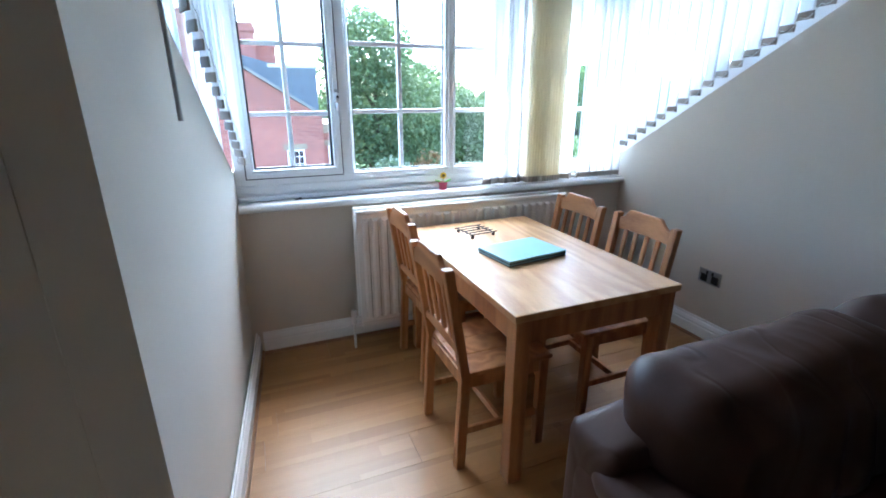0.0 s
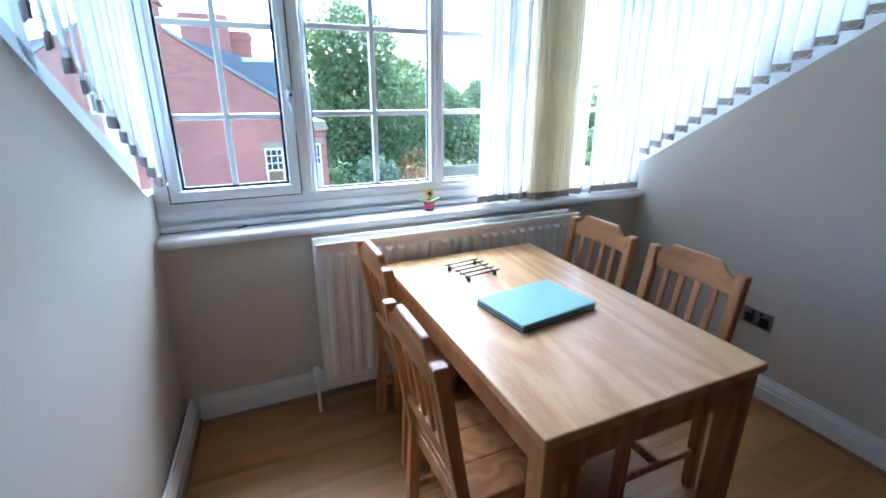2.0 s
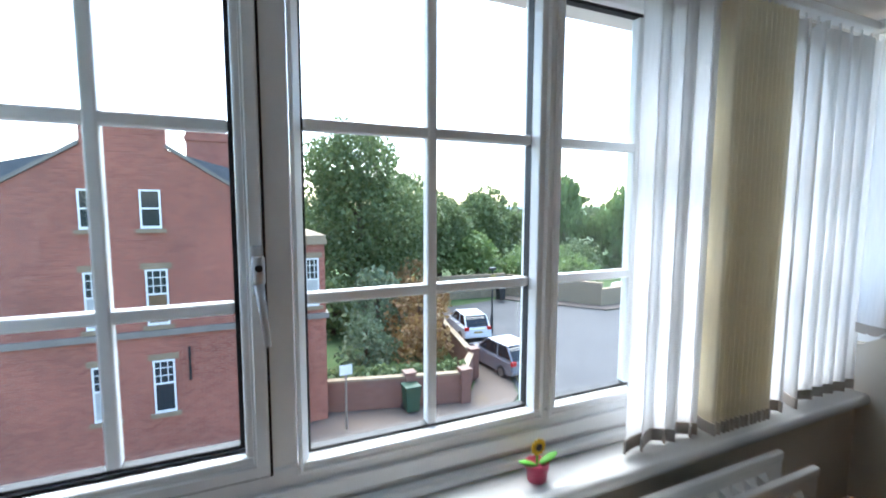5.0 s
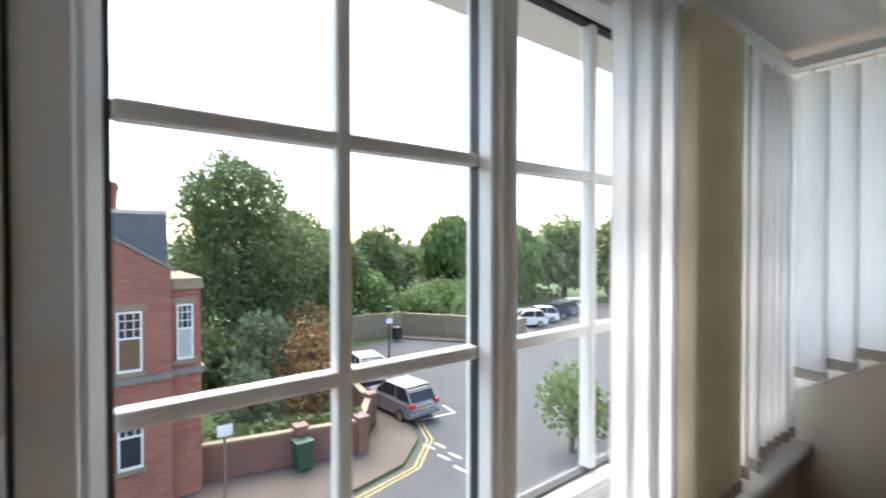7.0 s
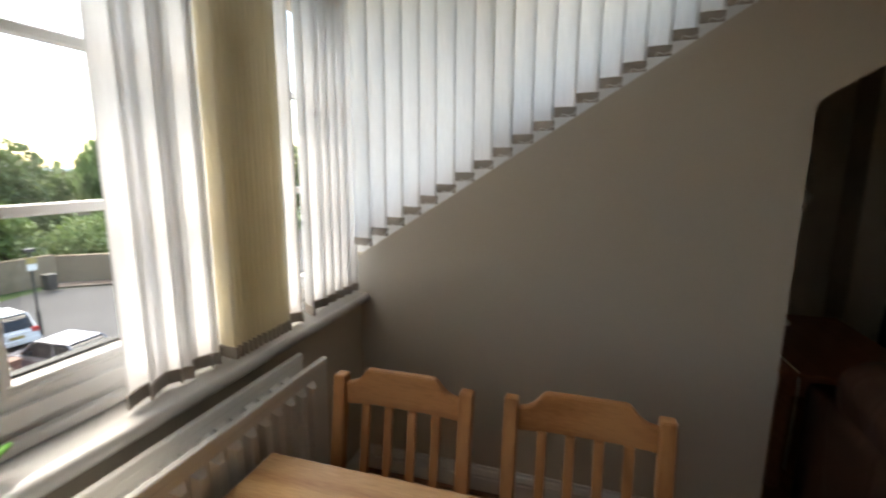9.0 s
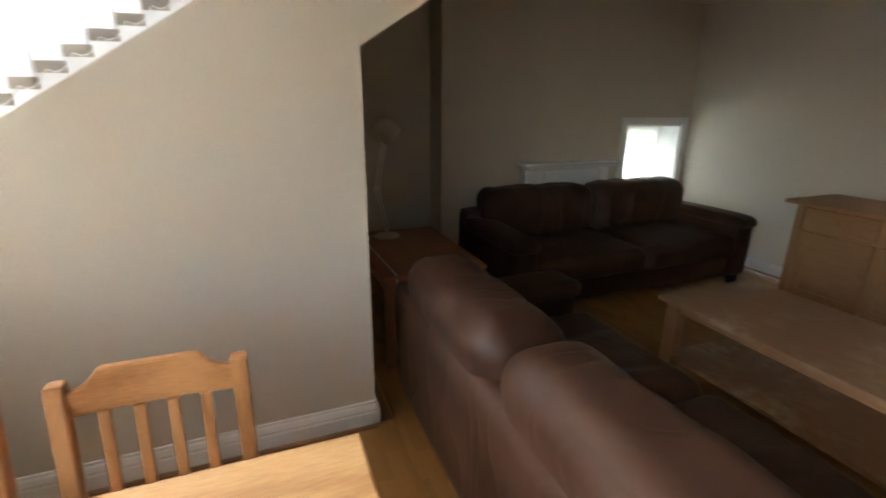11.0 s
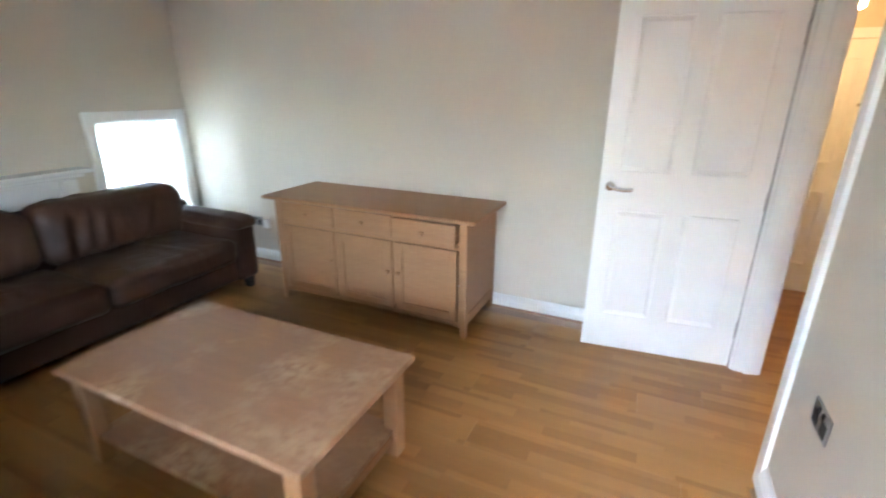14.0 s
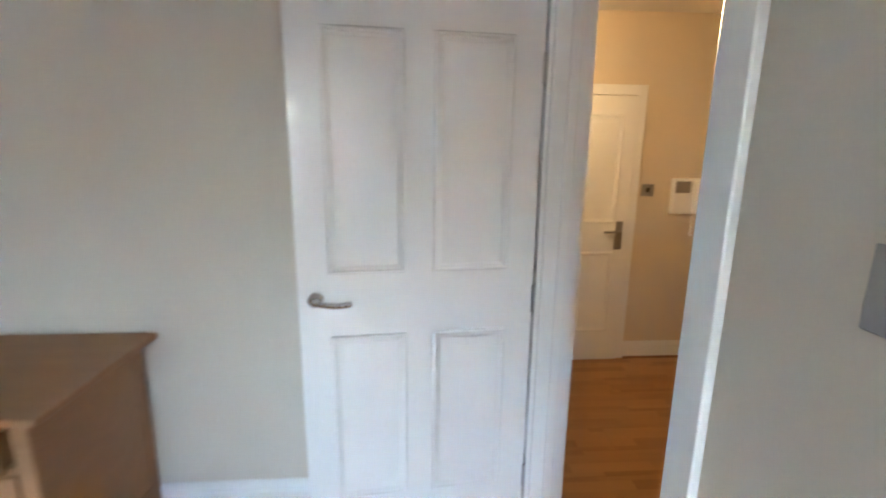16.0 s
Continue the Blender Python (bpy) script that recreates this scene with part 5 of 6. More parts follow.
fr2 = tagged(new("doorway_2"), "white architrave round the front door", "door frame", kind="structure")
for r in ((-1.30, -1.237, -6.82, -6.795, 0, 1.965), (-0.463, -0.395, -6.82, -6.795, 0, 1.965), (-1.237, -0.463, -6.82, -6.795, 1.897, 1.965)):
    part("architrave", boxes(r, bevel=0.006), GLOSS, fr2)
ic = thing("intercom", pose(-1.64, -6.82, 1.22), "white wall intercom with a corded handset", "intercom")
part("body", boxes((-0.10, 0.10, 0, 0.045, -0.12, 0.13), bevel=0.008), UPVC, ic)
part("screen", boxes((-0.02, 0.085, 0.045, 0.048, 0.03, 0.11)), STEEL, ic)
part("handset", boxes((-0.095, -0.04, 0.045, 0.075, -0.11, 0.12), bevel=0.012), UPVC, ic)
bm = bmesh.new()
for i in range(40):
    a = i * 0.9
    rod(bm, (-0.07 + 0.01 * math.cos(a), 0.03 + 0.01 * math.sin(a), -0.12 - i * 0.004), (-0.07 + 0.01 * math.cos(a + 0.9), 0.03 + 0.01 * math.sin(a + 0.9), -0.12 - (i + 1) * 0.004), 0.003, n=5)
part("cord", bm, UPVC, ic)
s2 = thing("light_switch", pose(-1.375, -6.82, 1.265), "brushed steel light switch by the front door", "light switch")
part("plate", boxes((-0.043, 0.043, 0, 0.006, -0.043, 0.043), bevel=0.0015), STEEL, s2)
part("rocker", boxes((-0.01, 0.01, 0.006, 0.01, -0.015, 0.015)), BLACK, s2)
socket(pose(XD + 0.001, -3.98, 0.59, 0, 0, 90), "steel double socket low beside the doorway")

# ---- hall lamp ----
hl = thing("ceiling_lamp", pose(-0.43, -5.72, 2.42), "lit ceiling lamp with hanging glass rods in the hall", "lamp")
EMIT = bpy.data.materials.new("warm_bulb")
EMIT.use_nodes = True
eb = EMIT.node_tree.nodes["Principled BSDF"]
eb.inputs["Base Color"].default_value = (1, 0.9, 0.7, 1)
eb.inputs["Emission Color"].default_value = (1.0, 0.62, 0.28, 1)
eb.inputs["Emission Strength"].default_value = 2.2
bm = bmesh.new()
lathe(bm, [(0.06, -0.03), (0.08, -0.01), (0.08, 0)], 20)
part("ceiling_rose", bm, CHROME, hl)
for dx, dy in ((-0.022, 0.0), (0.03, 0.06), (0.03, -0.06)):
    bm = bmesh.new()
    rod(bm, (dx, dy, -0.01), (dx, dy, -0.30), 0.003, n=6)
    part("stem", bm, CHROME, hl)
    bm = bmesh.new()
    lathe(bm, [(0.004, -0.475), (0.014, -0.465), (0.018, -0.43), (0.018, -0.36), (0.012, -0.32), (0.004, -0.30)], 14, (dx, dy, 0))
    part("glass_rod", bm, EMIT, hl, smooth=True)

# ---- outside ----
GZ = -6.5
bm = bmesh.new()
box(bm, -1500, 1500, -1500, 1500, GZ - 0.5, GZ)
structure("ground", bm, GRASS, "mown grass and far ground", category="ground")


def sheet(name, pts, z, material, label, category):
    bm = bmesh.new()
    prism(bm, pts, "z", GZ - 0.02, GZ + z)
    return structure(name, bm, material, label, category=category)


sheet("road", [(-80, 2.5), (160, 2.5), (160, 26), (45, 26), (26, 25), (20.5, 32), (15.5, 31), (13.2, 22), (12.2, 17), (11.2, 14.6), (9.6, 13.2), (7.4, 12.7), (-80, 12.5)], 0.01, ASPHALT, "grey asphalt road junction", "road")
sheet("car_park", [(30, 24), (110, 24), (110, 31.5), (46, 34.5), (33, 31)], 0.012, ASPHALT, "asphalt car park beyond the road", "car park")
sheet("pavement", [(-80, 12.6), (7.3, 12.8), (9.5, 13.3), (11.1, 14.7), (12.1, 17), (13.1, 22), (15.4, 31), (13.6, 31), (11.4, 22), (10.4, 17), (8.8, 14.9), (3.3, 16.3), (2.6, 15.4), (-80, 15.4)], 0.11, PAVING, "brownish paved footway with a kerb", "pavement")
sheet("pavement_far", [(20.7, 32), (26, 25.1), (45, 26.1), (45, 27), (26.6, 26.2), (22, 32.6)], 0.11, PAVING, "footway along the stone wall", "pavement")
sheet("pavement_near", [(-80, -1.5), (160, -1.5), (160, 2.4), (-80, 2.4)], 0.11, PAVING, "footway below the dormer", "pavement")
# road markings
mk = thing("road_markings", pose(0, 0, GZ + 0.011), "white dashes and yellow double lines on the road", "road marking")
for i in range(7):
    for k in (0, 0.55):
        a = Vector((10.9 + k * 0.75 - i * 0.08, 14.0 - k * 0.3 - i * 1.05, 0))
        bm = boxes((-0.06, 0.06, -0.3, 0.3, 0, 0.004))
        o = part("dash", bm, WHITELINE, mk)
        o.matrix_basis = pose(a.x + 0.25, a.y, 0, 0, 0, 8)
for d in (0.25, 0.45):
    pts = [(-40, 12.55 - d), (7.35, 12.75 - d), (9.65 + d * 0.5, 13.2 - d * 0.8), (11.2 + d, 14.6 - d * 0.3), (12.2 + d, 17.0)]
    for p0, p1 in zip(pts, pts[1:]):
        v = Vector((p1[0] - p0[0], p1[1] - p0[1], 0))
        o = part("yellow_line", boxes((0, v.length, -0.04, 0.04, 0, 0.004)), YELLOWLINE, mk)
        o.matrix_basis = pose(p0[0], p0[1], 0, 0, 0, math.degrees(math.atan2(v.y, v.x)))
o = part("bay_mark", boxes((-0.05, 0.05, -0.9, 0.9, 0, 0.004)), WHITELINE, mk)
o.matrix_basis = pose(13.4, 16.3, 0, 0, 0, 82)
o = part("bay_mark", boxes((-0.05, 0.05, -0.6, 0.6, 0, 0.004)), WHITELINE, mk)
o.matrix_basis = pose(14.3, 16.7, 0, 0, 0, -8)

structure("building_below", boxes((-2.05, XF + 0.42, -6.92, 0.27, GZ, -0.13)), BRICK, "brick storeys of the building below the flat", category="building")
# brick house across the garden, its gable towards the dormer
HY, HX0, HX1, HC = 15.5, -7.26, 2.6, -2.33
EAVE, RISE = 0.70, 0.642
house = thing("brick_house", pose(0, 0, 0), "red brick house with a gable, chimney stack and slate roof", "house")
peak = EAVE + (HX1 - HC) * RISE
sh0 = EAVE + (HX1 - (HC + 1.06)) * RISE
bm = bmesh.new()
prism(bm, [(HX0, GZ), (HX1, GZ), (HX1, EAVE), (HC + 1.06, sh0), (HC + 1.06, 3.95), (HC - 1.06, 3.95), (HC - 1.06, sh0), (HX0, EAVE)], "y", HY, HY + 0.4)
part("wall", bm, BRICK, house, "weathered red brick gable")
part("wall", boxes((HX0 + 0.02, HX1 - 0.02, HY + 0.4, HY + 9, GZ, EAVE - 0.1)), BRICK, house)
part("wall", boxes((-30, HX0 + 0.02, HY + 2.2, HY + 9, GZ, EAVE - 0.4)), BRICK, house)
for sx in (1, -1):
    bm = bmesh.new()
    a, b = HC + sx * 1.06, HC + sx * (HX1 - HC + 0.12)
    prism(bm, [(a, sh0 + 0.02), (b, EAVE - 0.06), (b, EAVE + 0.06), (a, sh0 + 0.14)], "y", HY - 0.06, HY + 0.42)
    part("verge", bm, GREYSTONE, house, "grey stone verge")
bm = bmesh.new()
prism(bm, [(HX1 - 0.03, EAVE - 0.1), (HX1 - 0.03, 2.45), (0.95, 2.55), (HC, peak - 0.4), (HX0 + 0.6, 2.3), (HX0, EAVE - 0.1)], "y", HY + 0.45, HY + 9)
part("roof", bm, SLATE, house, "dark slate roof")
bm = bmesh.new()
prism(bm, [(-30, EAVE - 0.4), (-30, 2.2), (HX0, 2.2), (HX0 + 0.4, EAVE - 0.4)], "y", HY + 3.2, HY + 9)
part("roof", bm, SLATE, house, "dark slate roof")
part("flashing", boxes((0.9, HX1, HY + 0.42, HY + 0.5, 2.40, 2.52)), STEEL, house)
part("cap", boxes((HC - 1.14, HC + 1.14, HY - 0.05, HY + 0.9, 3.95, 4.08)), BRICK, house)
for x, y, w, z in ((-0.2, 20.5, 0.9, 4.4), (1.1, 21.5, 0.45, 3.9)):
    part("chimney", boxes((x - w, x + w, y, y + 0.9, 1.5, z), (x - w - 0.06, x + w + 0.06, y - 0.06, y + 0.96, z - 0.35, z - 0.15)), BRICK, house)
part("string_course", boxes((HX0 - 0.02, HX1 + 0.02, HY - 0.11, HY, -2.56, -2.37)), GREYSTONE, house, "stone band")
part("bay", boxes((HX1, 3.45, HY + 0.25, HY + 4.5, GZ, 0.18)), BRICK, house, "brick bay")
part("cornice", boxes((HX1 - 0.06, 3.52, HY + 0.15, HY + 4.6, 0.10, 0.26), (HX1 - 0.02, 3.49, HY + 0.2, HY + 4.55, 0.26, 0.42)), STONE, house, "stone parapet")
part("string_course", boxes((HX1, 3.55, HY + 0.14, HY + 4.6, -2.56, -2.37)), GREYSTONE, house)
DARKGLASS = mat("house_glass", (0.03, 0.035, 0.04), 0.08, vary=0.1, bump=0)
BLINDBROWN = mat("drawn_blind", (0.16, 0.10, 0.05), 0.8, vary=0.1)
CURTAIN = mat("net_curtain", (0.45, 0.45, 0.44), 0.8, vary=0.1)


def house_window(x, z0, z1, w, kind, y=HY, lower=None):
    """A white window in the brick front: a sash with small panes above, or a plain casement."""
    f = part("window", boxes((x - w / 2, x + w / 2, y - 0.01, y + 0.02, z0, z1)), DARKGLASS, house, "white-framed window")
    t = 0.055
    zm = z0 + (z1 - z0) * (0.52 if kind == "plain" else 0.56)
    part("frame", boxes((x - w / 2, x - w / 2 + t, y - 0.04, y - 0.01, z0, z1), (x + w / 2 - t, x + w / 2, y - 0.04, y - 0.01, z0, z1), (x - w / 2 + t, x + w / 2 - t, y - 0.04, y - 0.01, z0, z0 + t * 1.5),
                        (x - w / 2 + t, x + w / 2 - t, y - 0.04, y - 0.01, z1 - t, z1), (x - w / 2 + t, x + w / 2 - t, y - 0.045, y - 0.01, zm - t / 2, zm + t / 2)), GLOSS, f)
    if kind != "plain":
        rows = []
        for i in (1, 2):
            xx = x - w / 2 + w * i / 3
            rows.append((xx - 0.012, xx + 0.012, y - 0.034, y - 0.01, zm, z1))
        for i in (1, 2):
            zz = zm + (z1 - zm) * i / 3
            rows.append((x - w / 2 + t, x + w / 2 - t, y - 0.033, y - 0.01, zz - 0.012, zz + 0.012))
        part("glazing_bars", boxes(*rows), GLOSS, f)
    if lower is not None:
        part("blind", boxes((x - w / 2 + t, x + w / 2 - t, y - 0.016, y - 0.0105, z0 + t, zm - t / 2)), lower, f)
    part("sill", boxes((x - w / 2 - 0.12, x + w / 2 + 0.12, y - 0.10, y, z0 - 0.13, z0)), STONE, f)
    part("lintel", boxes((x - w / 2 - 0.12, x + w / 2 + 0.12, y - 0.015, y, z1, z1 + 0.2)), BRICK if kind == "plain" else STONE, f)


for x in (-3.24, -1.74):
    house_window(x, 0.77, 1.94, 0.56, "plain")
house_window(-3.22, -2.22, -0.48, 0.60, "sash", lower=CURTAIN)
house_window(-1.68, -2.22, -0.48, 0.60, "sash", lower=BLINDBROWN)
house_window(-3.18, -5.05, -3.35, 0.60, "sash", lower=CURTAIN)
house_window(-1.62, -5.05, -3.35, 0.60, "sash")
house_window(1.55, -2.22, -0.46, 0.62, "sash", lower=BLINDBROWN)
house_window(1.55, -5.05, -3.35, 0.62, "sash")
house_window(3.0, -2.1, -0.38, 0.46, "sash", y=HY + 0.25, lower=CURTAIN)
bm = bmesh.new()
rod(bm, (-0.9, HY - 0.06, -3.0), (-0.9, HY - 0.06, -4.1), 0.035, n=8)
part("pipe", bm, BLACK, house)

# garden wall, hedge, stone wall
gw = thing("garden_wall", pose(0, 0, GZ), "low red brick garden wall along the footway", "wall")
for (x0, y0), (x1, y1) in (((3.4, 16.3), (8.75, 15.0)), ((8.75, 15.0), (10.35, 17.2)), ((10.35, 17.2), (11.35, 22.2)), ((11.35, 22.2), (13.5, 31))):
    v = Vector((x1 - x0, y1 - y0, 0))
    ob = part("wall_run", boxes((0, v.length, 0, 0.23, 0, 1.25)), OLDBRICK, gw)
    ob.matrix_basis = pose(x0, y0, 0, 0, 0, math.degrees(math.atan2(v.y, v.x)))
    o2 = part("coping", boxes((0, v.length, -0.03, 0.26, 1.25, 1.33)), STONE, gw)
    o2.matrix_basis = ob.matrix_basis
for x, y in ((8.75, 15.05), (6.6, 15.6), (10.3, 17.2)):
    part("pier", boxes((x - 0.2, x + 0.2, y - 0.2, y + 0.2, 0, 1.42), (x - 0.24, x + 0.24, y - 0.24, y + 0.24, 1.42, 1.5)), OLDBRICK, gw)
swl = thing("stone_wall", pose(0, 0, GZ), "old sandstone boundary wall of the park", "wall")
for (x0, y0), (x1, y1), h in (((15.6, 33.5), (22.0, 33.0), 2.0), ((22.0, 33.0), (26.6, 26.3), 1.9), ((26.6, 26.3), (31, 26.8), 1.4)):
    v = Vector((x1 - x0, y1 - y0, 0))
    ob = part("wall_run", boxes((0, v.length, 0, 0.4, 0, h)), STONE, swl)
    ob.matrix_basis = pose(x0, y0, 0, 0, 0, math.degrees(math.atan2(v.y, v.x)))


def leaves(name, material, parent, lobes, n, size, seed, droop=0.0, kind_stuff=True):
    """A crown: leaf sprays scattered over and inside uneven lobes of (x, y, z, radius, squash)."""
    g = np.random.default_rng(seed)
    vs, fs = [], []
    w = np.array([l[3] ** 2 for l in lobes])
    pick = g.choice(len(lobes), n, p=w / w.sum())
    for i in range(n):
        x, y, z, r, q = lobes[pick[i]]
        d = g.normal(size=3)
        d /= np.linalg.norm(d)
        rr = r * (0.72 + 0.36 * g.random() ** 0.7) * (1 + 0.16 * math.sin(5 * d[0] + 3 * d[2] + pick[i]))
        p = np.array([x, y, z]) + d * rr * np.array([1, 1, q])
        u, v = g.normal(size=3), g.normal(size=3)
        u = u / np.linalg.norm(u)
        v = v - u * (u @ v)
        v = v / np.linalg.norm(v)
        s = size * (0.55 + 0.9 * g.random())
        if droop:
            v = np.array([0.1 * u[0], 0.1 * u[1], -1.0]) * droop
        k = len(vs)
        vs += [tuple(p - u * s * 0.5), tuple(p + v * s * 0.5 + u * s * 0.1), tuple(p + u * s * 0.5), tuple(p - v * s * 0.45)]
        fs.append((k, k + 1, k + 2, k + 3))
    me = bpy.data.meshes.new(name)
    me.from_pydata(vs, [], fs)
    me.materials.append(material)
    ob = new(name, me)
    ob.parent = parent
    return ob


def tree(x, y, h, r, material, label, n=5000, size=0.34, seed=1, low=0.12, droop=0.0, name="tree"):
    """A tapered trunk with limbs and a crown of leaf sprays."""
    t = thing(name, pose(x, y, GZ), label, "tree")
    g = random.Random(seed)
    bm = bmesh.new()
    rod(bm, (0, 0, -0.1), (0.1, 0, h * 0.35), r * 0.085, r * 0.06, 10)
    rod(bm, (0.1, 0, h * 0.35), (0, 0.1, h * 0.8), r * 0.06, r * 0.015, 8)
    part("trunk", bm, BARK, t)
    lobes = []
    for i in range(13):
        a, u = g.uniform(0, 6.28), g.uniform(low + 0.12, 0.88)
        k = math.sin(min(1, (u - low) / (1 - low) * 1.15) * math.pi) ** 0.6 if u < 0.95 else 0.3
        q = r * 0.58 * k
        lobes.append((q * math.cos(a), q * math.sin(a), h * u, r * g.uniform(0.34, 0.52), g.uniform(0.75, 1.0)))
        bm = bmesh.new()
        rod(bm, (0.05, 0.05, h * max(0.15, u - 0.25)), lobes[-1][:3], r * 0.03, r * 0.008, 6)
        part("limb", bm, BARK, t)
    lobes.append((0, 0, h * 0.80, r * 0.55, 0.9))
    lobes.append((0, 0, h * 0.50, r * 0.72, 0.9))
    leaves("crown", material, t, lobes, n, size, seed, droop)
    return t


tree(9.0, 32.5, 13.4, 5.5, LEAFDARK, "large broad green tree beside the brick house", 30000, 0.22, 3)
tree(14.5, 37.5, 10.6, 4.2, LEAFDARK, "dark green tree behind the garden", 13000, 0.24, 5)
tree(18.5, 39.5, 9.2, 3.6, LEAFDARK, "dark green tree behind the garden", 11000, 0.24, 6)
tree(26.0, 45, 9.4, 3.6, LEAFDARK, "dense dark tree at the park edge", 7000, 0.32, 8)
tree(31.5, 52, 10.2, 4.0, LEAFDARK, "dark green tree in the park", 6000, 0.4, 9)
tree(40.0, 49, 10.8, 4.6, LEAFLIGHT, "bright green weeping willow in the park", 5200, 0.55, 11, droop=1.6)
tree(46, 42, 9.8, 4.6, LEAFLIGHT, "light green park tree behind the car park", 4200, 0.55, 12, droop=1.2)
tree(56, 42, 11.5, 5.4, LEAFLIGHT, "light green park tree behind the car park", 4600, 0.55, 13)
tree(63, 36, 12.5, 5.6, LEAFLIGHT, "light green park tree behind the car park", 4400, 0.55, 14)
tree(9.3, 21.5, 3.9, 2.0, LEAFRED, "small thin reddish garden tree", 1500, 0.20, 21)
tree(7.6, 23.5, 4.6, 1.8, LEAFGREY, "grey-green shrub in the garden", 1500, 0.22, 22, low=0.02)
tree(11.2, 27.0, 4.0, 2.4, LEAFRED, "reddish shrub in the garden", 2600, 0.20, 23, low=0.02)
tree(21.0, 36.5, 4.8, 3.2, LEAFLIGHT, "bright green rounded bush over the stone wall", 2400, 0.34, 24, low=0.0)
tree(8.6, 18.9, 2.6, 1.5, LEAFRED, "low reddish shrub behind the garden wall", 1600, 0.16, 51, low=0.0)
tree(6.0, 20.2, 2.6, 1.6, LEAFGREY, "low grey-green shrub behind the garden wall", 1500, 0.17, 52, low=0.0)
tree(5.8, 27.0, 3.0, 2.2, LEAFDARK, "dark green bush in the garden", 1400, 0.28, 25, low=0.0)
tree(15.2, 10.3, 3.5, 1.5, LEAFLIGHT, "small light green street tree", 1500, 0.20, 26)
tree(30.5, 38.5, 3.2, 3.4, LEAFLIGHT, "low green shrubs in the park", 2200, 0.34, 27, low=0.0)
tree(36, 40.5, 3.0, 3.4, LEAFDARK, "low green shrubs in the park", 2000, 0.34, 28, low=0.0)
tree(25, 34.5, 3.8, 2.6, LEAFLIGHT, "green shrub behind the stone wall", 1800, 0.30, 41, low=0.0)
tree(28.8, 32.0, 3.0, 2.4, LEAFLIGHT, "green shrub behind the stone wall", 1600, 0.30, 42, low=0.0)
hg = thing("hedge", pose(0, 0, GZ), "clipped green hedge behind the brick wall", "hedge")
leaves("foliage", LEAFDARK, hg, [(3.8 + i * 0.5, 17.1 - i * 0.115, 0.95, 0.48, 1.1) for i in range(11)], 2600, 0.16, 31)
fw = tagged(new("far_trees"), "distant line of trees on the horizon", "woods", kind="stuff")
g = random.Random(9)
leaves("foliage", LEAFDARK, fw, [(70 * math.sin(a) + g.uniform(-3, 3), 70 * math.cos(a) + g.uniform(-3, 3), GZ + 3.5 + g.uniform(-0.5, 1.5), g.uniform(3.5, 5.5), 0.85) for a in [radians(k) for k in range(-16, 92, 5)]], 9000, 0.9, 33)

fb = thing("far_building", pose(52, 76, GZ), "flat-roofed cream building beyond the park", "building")
part("wall", boxes((-7, 7, 0, 8, 0, 7.0)), STONE, fb)
part("roof", boxes((-7.3, 7.3, -0.3, 8.3, 7.0, 7.5)), GLOSS, fb)
for i in range(5):
    part("window", boxes((-6 + i * 2.6, -4.4 + i * 2.6, -0.05, 0.05, 3.8, 6.0)), DARKGLASS, fb)

# street lamp with a small notice, signs and bins
sl = thing("street_lamp", pose(14.9, 23.3, GZ + 0.0), "dark lamp post with a yellow and white notice", "lamp post")
bm = bmesh.new()
rod(bm, (0, 0, 0), (0, 0, 1.2), 0.09, 0.09, 10)
rod(bm, (0, 0, 1.2), (0, 0, 4.0), 0.055, 0.05, 10)
part("post", bm, BLACK, sl)
part("lantern", boxes((-0.22, 0.22, -0.12, 0.12, 4.0, 4.16), bevel=0.02), BLACK, sl)
part("notice", boxes((-0.2, 0.2, -0.09, -0.06, 3.15, 3.45)), GLOSS, sl, "white notice")
part("notice", boxes((-0.2, 0.2, -0.09, -0.06, 3.45, 3.75)), YELLOWLINE, sl, "yellow notice")
sg = thing("street_sign", pose(3.9, 14.7, GZ), "small white sign on a thin grey post", "sign")
bm = bmesh.new()
rod(bm, (0, 0, 0), (0, 0, 2.4), 0.04, n=8)
part("post", bm, STEEL, sg)
part("sign_plate", boxes((-0.22, 0.22, -0.06, -0.04, 2.1, 2.45)), GLOSS, sg)
GREENBIN = mat("green_plastic_bin", (0.015, 0.055, 0.032), 0.5)
for x, y, mt, lb in ((6.5, 15.15, GREENBIN, "dark green wheeled bin by the wall"), (20.4, 31.2, BLACK, "black wheeled bin by the stone wall")):
    bn = thing("wheeled_bin", pose(x, y, GZ + 0.11), lb, "bin", "wheeled bins")
    bm = bmesh.new()
    prism(bm, [(-0.24, 0.05), (0.24, 0.05), (0.3, 0.95), (-0.3, 0.95)], "y", -0.3, 0.3, bevel=0.02)
    part("body", bm, mt, bn)
    part("lid", boxes((-0.32, 0.32, -0.34, 0.34, 0.95, 1.04), bevel=0.02), mt, bn)
    for sx in (-1, 1):
        bm = bmesh.new()
        rod(bm, (sx * 0.20, 0.28, 0.1), (sx * 0.27, 0.28, 0.1), 0.1, n=12)
        part("wheel", bm, BLACK, bn)

# parked cars: nose towards +y
CARGLASS = mat("car_glass", (0.02, 0.022, 0.025), 0.06, vary=0.1, bump=0)
TAIL = mat("tail_light", (0.45, 0.02, 0.02), 0.2, vary=0.1, bump=0)


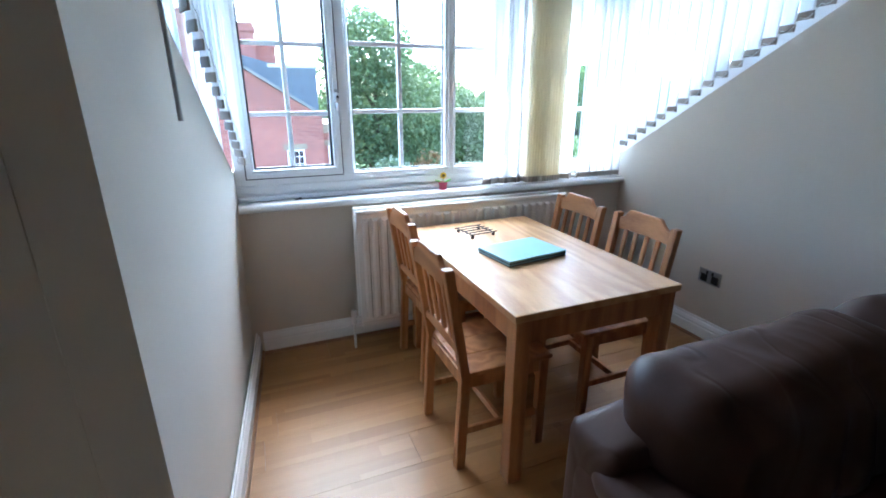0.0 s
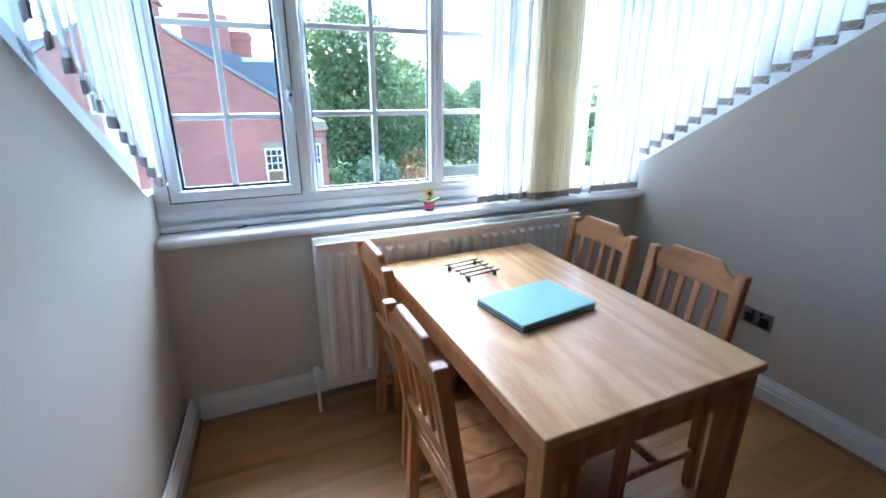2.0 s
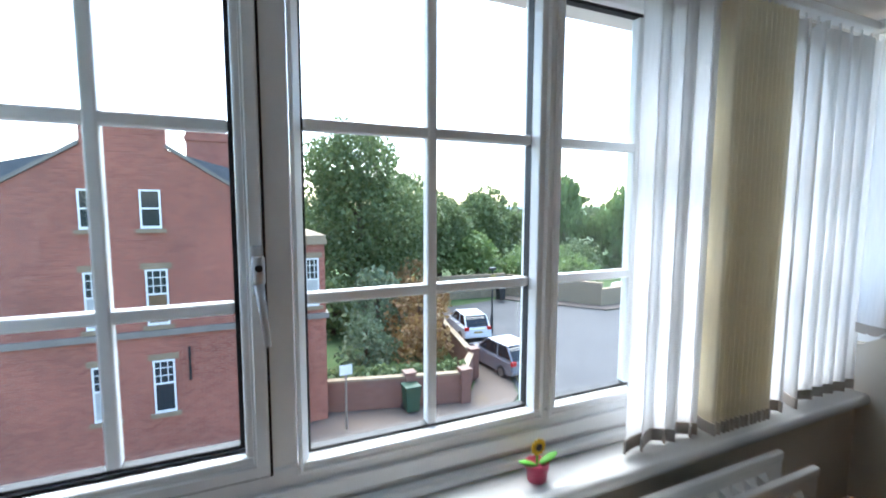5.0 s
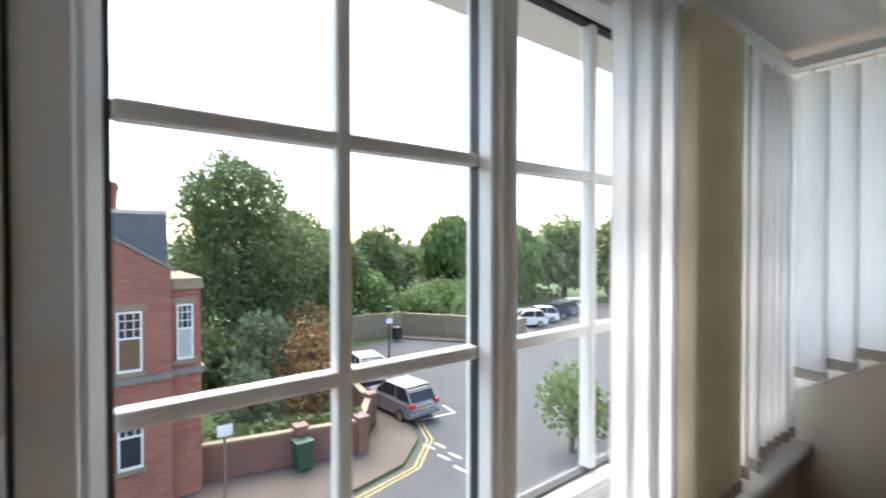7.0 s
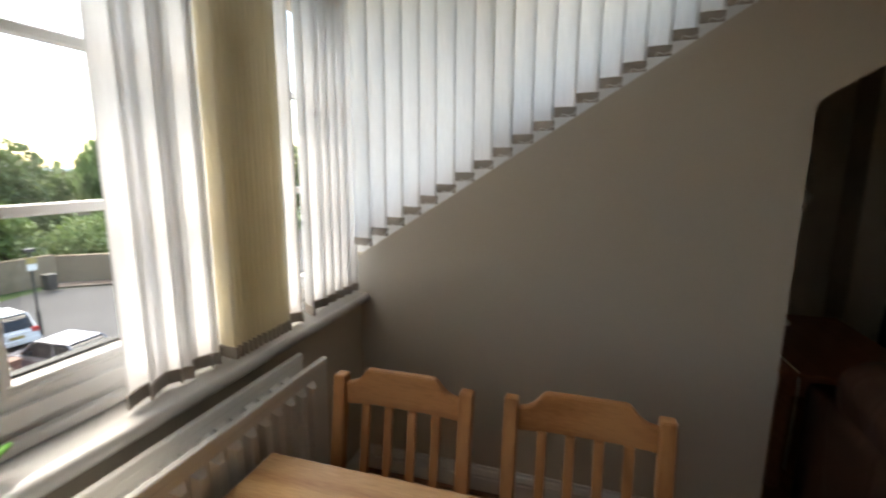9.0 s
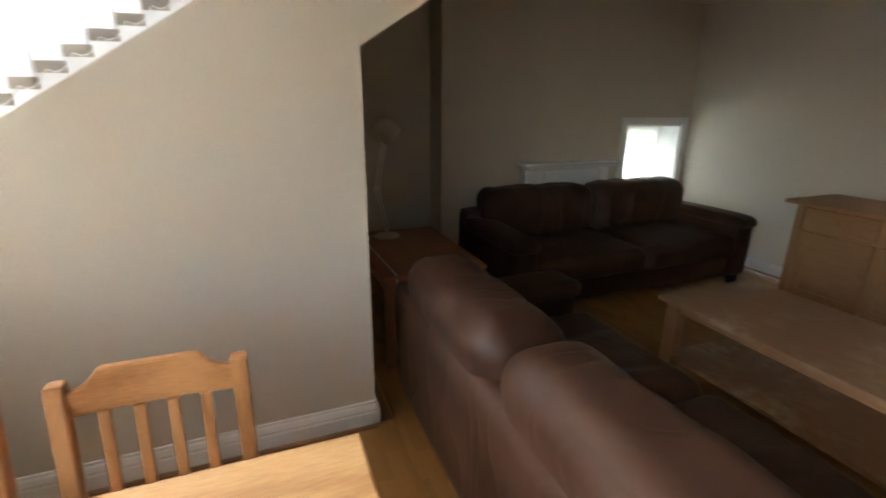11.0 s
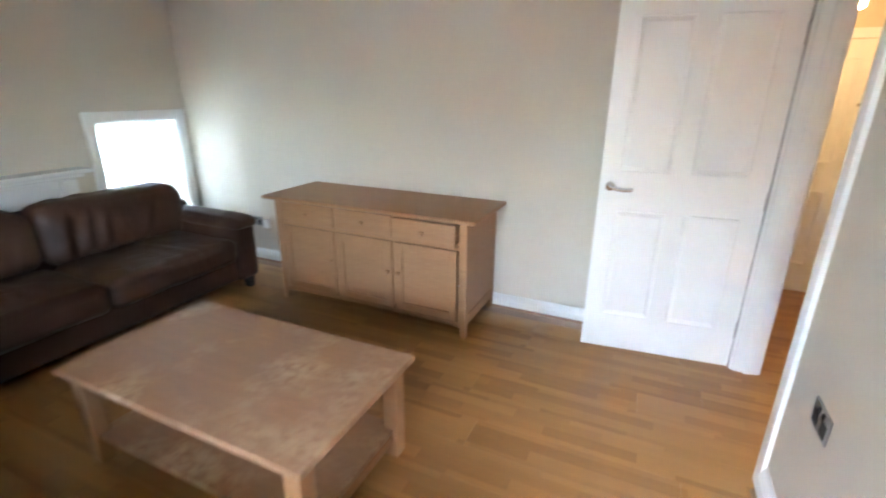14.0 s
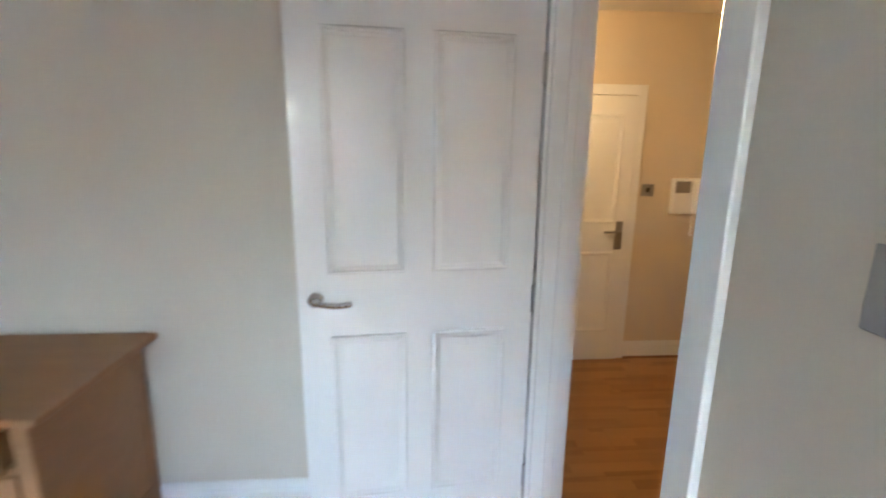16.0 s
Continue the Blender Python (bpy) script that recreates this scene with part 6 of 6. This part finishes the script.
def car(x, y, rz, paint, label):
    c = thing("parked_car", pose(x, y, GZ + 0.012, 0, 0, rz), label, "car", "parked cars")
    bm = bmesh.new()
    prism(bm, [(-2.0, 0.35), (-2.02, 0.75), (-1.95, 0.95), (0.85, 0.98), (1.75, 0.85), (2.0, 0.65), (2.0, 0.32), (1.7, 0.24), (-1.7, 0.24)], "x", -0.84, 0.84, bevel=0.07)
    part("body", bm, paint, c, smooth=False)
    bm = bmesh.new()
    prism(bm, [(-1.93, 0.93), (-1.62, 1.42), (-1.3, 1.54), (0.1, 1.52), (0.95, 0.95)], "x", -0.70, 0.70, bevel=0.05)
    part("glasshouse", bm, CARGLASS, c, "dark windows")
    part("roof", boxes((-0.66, 0.66, -1.45, 0.15, 1.505, 1.565), bevel=0.025), paint, c)
    for sx in (-1, 1):
        for a, b in (((-1.93, 0.93), (-1.45, 1.53)), ((-0.75, 0.95), (-0.75, 1.53)), ((0.95, 0.95), (0.13, 1.53))):
            bm = bmesh.new()
            rod(bm, (sx * 0.72, a[0], a[1]), (sx * 0.66, b[0], b[1]), 0.045, n=8)
            part("pillar", bm, paint, c)
        part("tail_light", boxes((sx * 0.68 - 0.13, sx * 0.68 + 0.13, -2.03, -1.9, 0.78, 0.98), bevel=0.02), TAIL, c)
        bm = bmesh.new()
        box(bm, sx * 0.88 - 0.09, sx * 0.88 + 0.09, 0.62, 0.74, 0.92, 1.05, 0.03)
        part("mirror", bm, paint, c)
        for yy in (-1.25, 1.28):
            bm = bmesh.new()
            rod(bm, (sx * 0.70, yy, 0.31), (sx * 0.86, yy, 0.31), 0.31, n=20)
            w = part("wheel", bm, BLACK, c)
            bm = bmesh.new()
            rod(bm, (sx * 0.855, yy, 0.31), (sx * 0.868, yy, 0.31), 0.19, n=16)
            part("rim", bm, STEEL, w)
    part("number_plate", boxes((-0.26, 0.26, -2.04, -2.01, 0.62, 0.73)), YELLOWLINE, c)
    part("bumper", boxes((-0.82, 0.82, -2.06, -1.9, 0.36, 0.58), bevel=0.04), paint, c)


SILVER = mat("silver_paint", (0.30, 0.29, 0.32), 0.25, 0.6, vary=0.05, bump=0)
WHITECAR = mat("white_car_paint", (0.75, 0.75, 0.75), 0.2, vary=0.05, bump=0)
BLUECAR = mat("dark_blue_car_paint", (0.04, 0.06, 0.11), 0.2, 0.3, vary=0.05, bump=0)
car(12.25, 18.0, 4, SILVER, "silver people carrier parked at the kerb")
car(13.4, 23.8, -8, WHITECAR, "pale car parked at the kerb")
for i, pt in enumerate((WHITECAR, WHITECAR, BLUECAR, SILVER, WHITECAR)):
    car(33.5 + i * 2.7, 29.3 + i * 0.75, 60, pt, "car parked in the row beyond the road")

# ---- floor boards ----
meshes = {}
for k, length in enumerate((0.9, 1.3, 1.7, 2.1)):
    bm = boxes((0, length - 0.0012, 0, 0.1893, -0.0155, 0.0))
    me = bpy.data.meshes.new("floor_board")
    bm.to_mesh(me)
    bm.free()
    me.materials.append(FLOORWOOD)
    meshes[length] = me
floor_ob = bpy.data.objects["floor"]
g = random.Random(77)
yy = YS - 1.4
while yy < 0.0:
    if yy < YS:
        xa, xb = -1.95, XD - 0.12
    elif yy < YK - 0.1:
        xa, xb = -1.95, XF + (0.28 if yy > -2.72 else 0.0)
    else:
        xa, xb = -0.15, XR
    x = xa - g.uniform(0, 0.8)
    while x < xb:
        length = g.choice((0.9, 1.3, 1.7, 2.1))
        u0, u1 = max(x, xa), min(x + length, xb)
        me = meshes[length]
        if u1 - u0 < length - 0.001 or yy + 0.19 > -0.001:
            y1 = min(0.1893, -0.002 - yy)
            bm = boxes((0, u1 - u0 - 0.0012, 0, y1, -0.0155, 0.0))
            me = bpy.data.meshes.new("floor_board")
            bm.to_mesh(me)
            bm.free()
            me.materials.append(FLOORWOOD)
        if u1 - u0 > 0.02:
            o = new("floor_board", me)
            o.parent = floor_ob
            o.matrix_basis = pose(u0, yy, 0)
        x += length
    yy += 0.1905
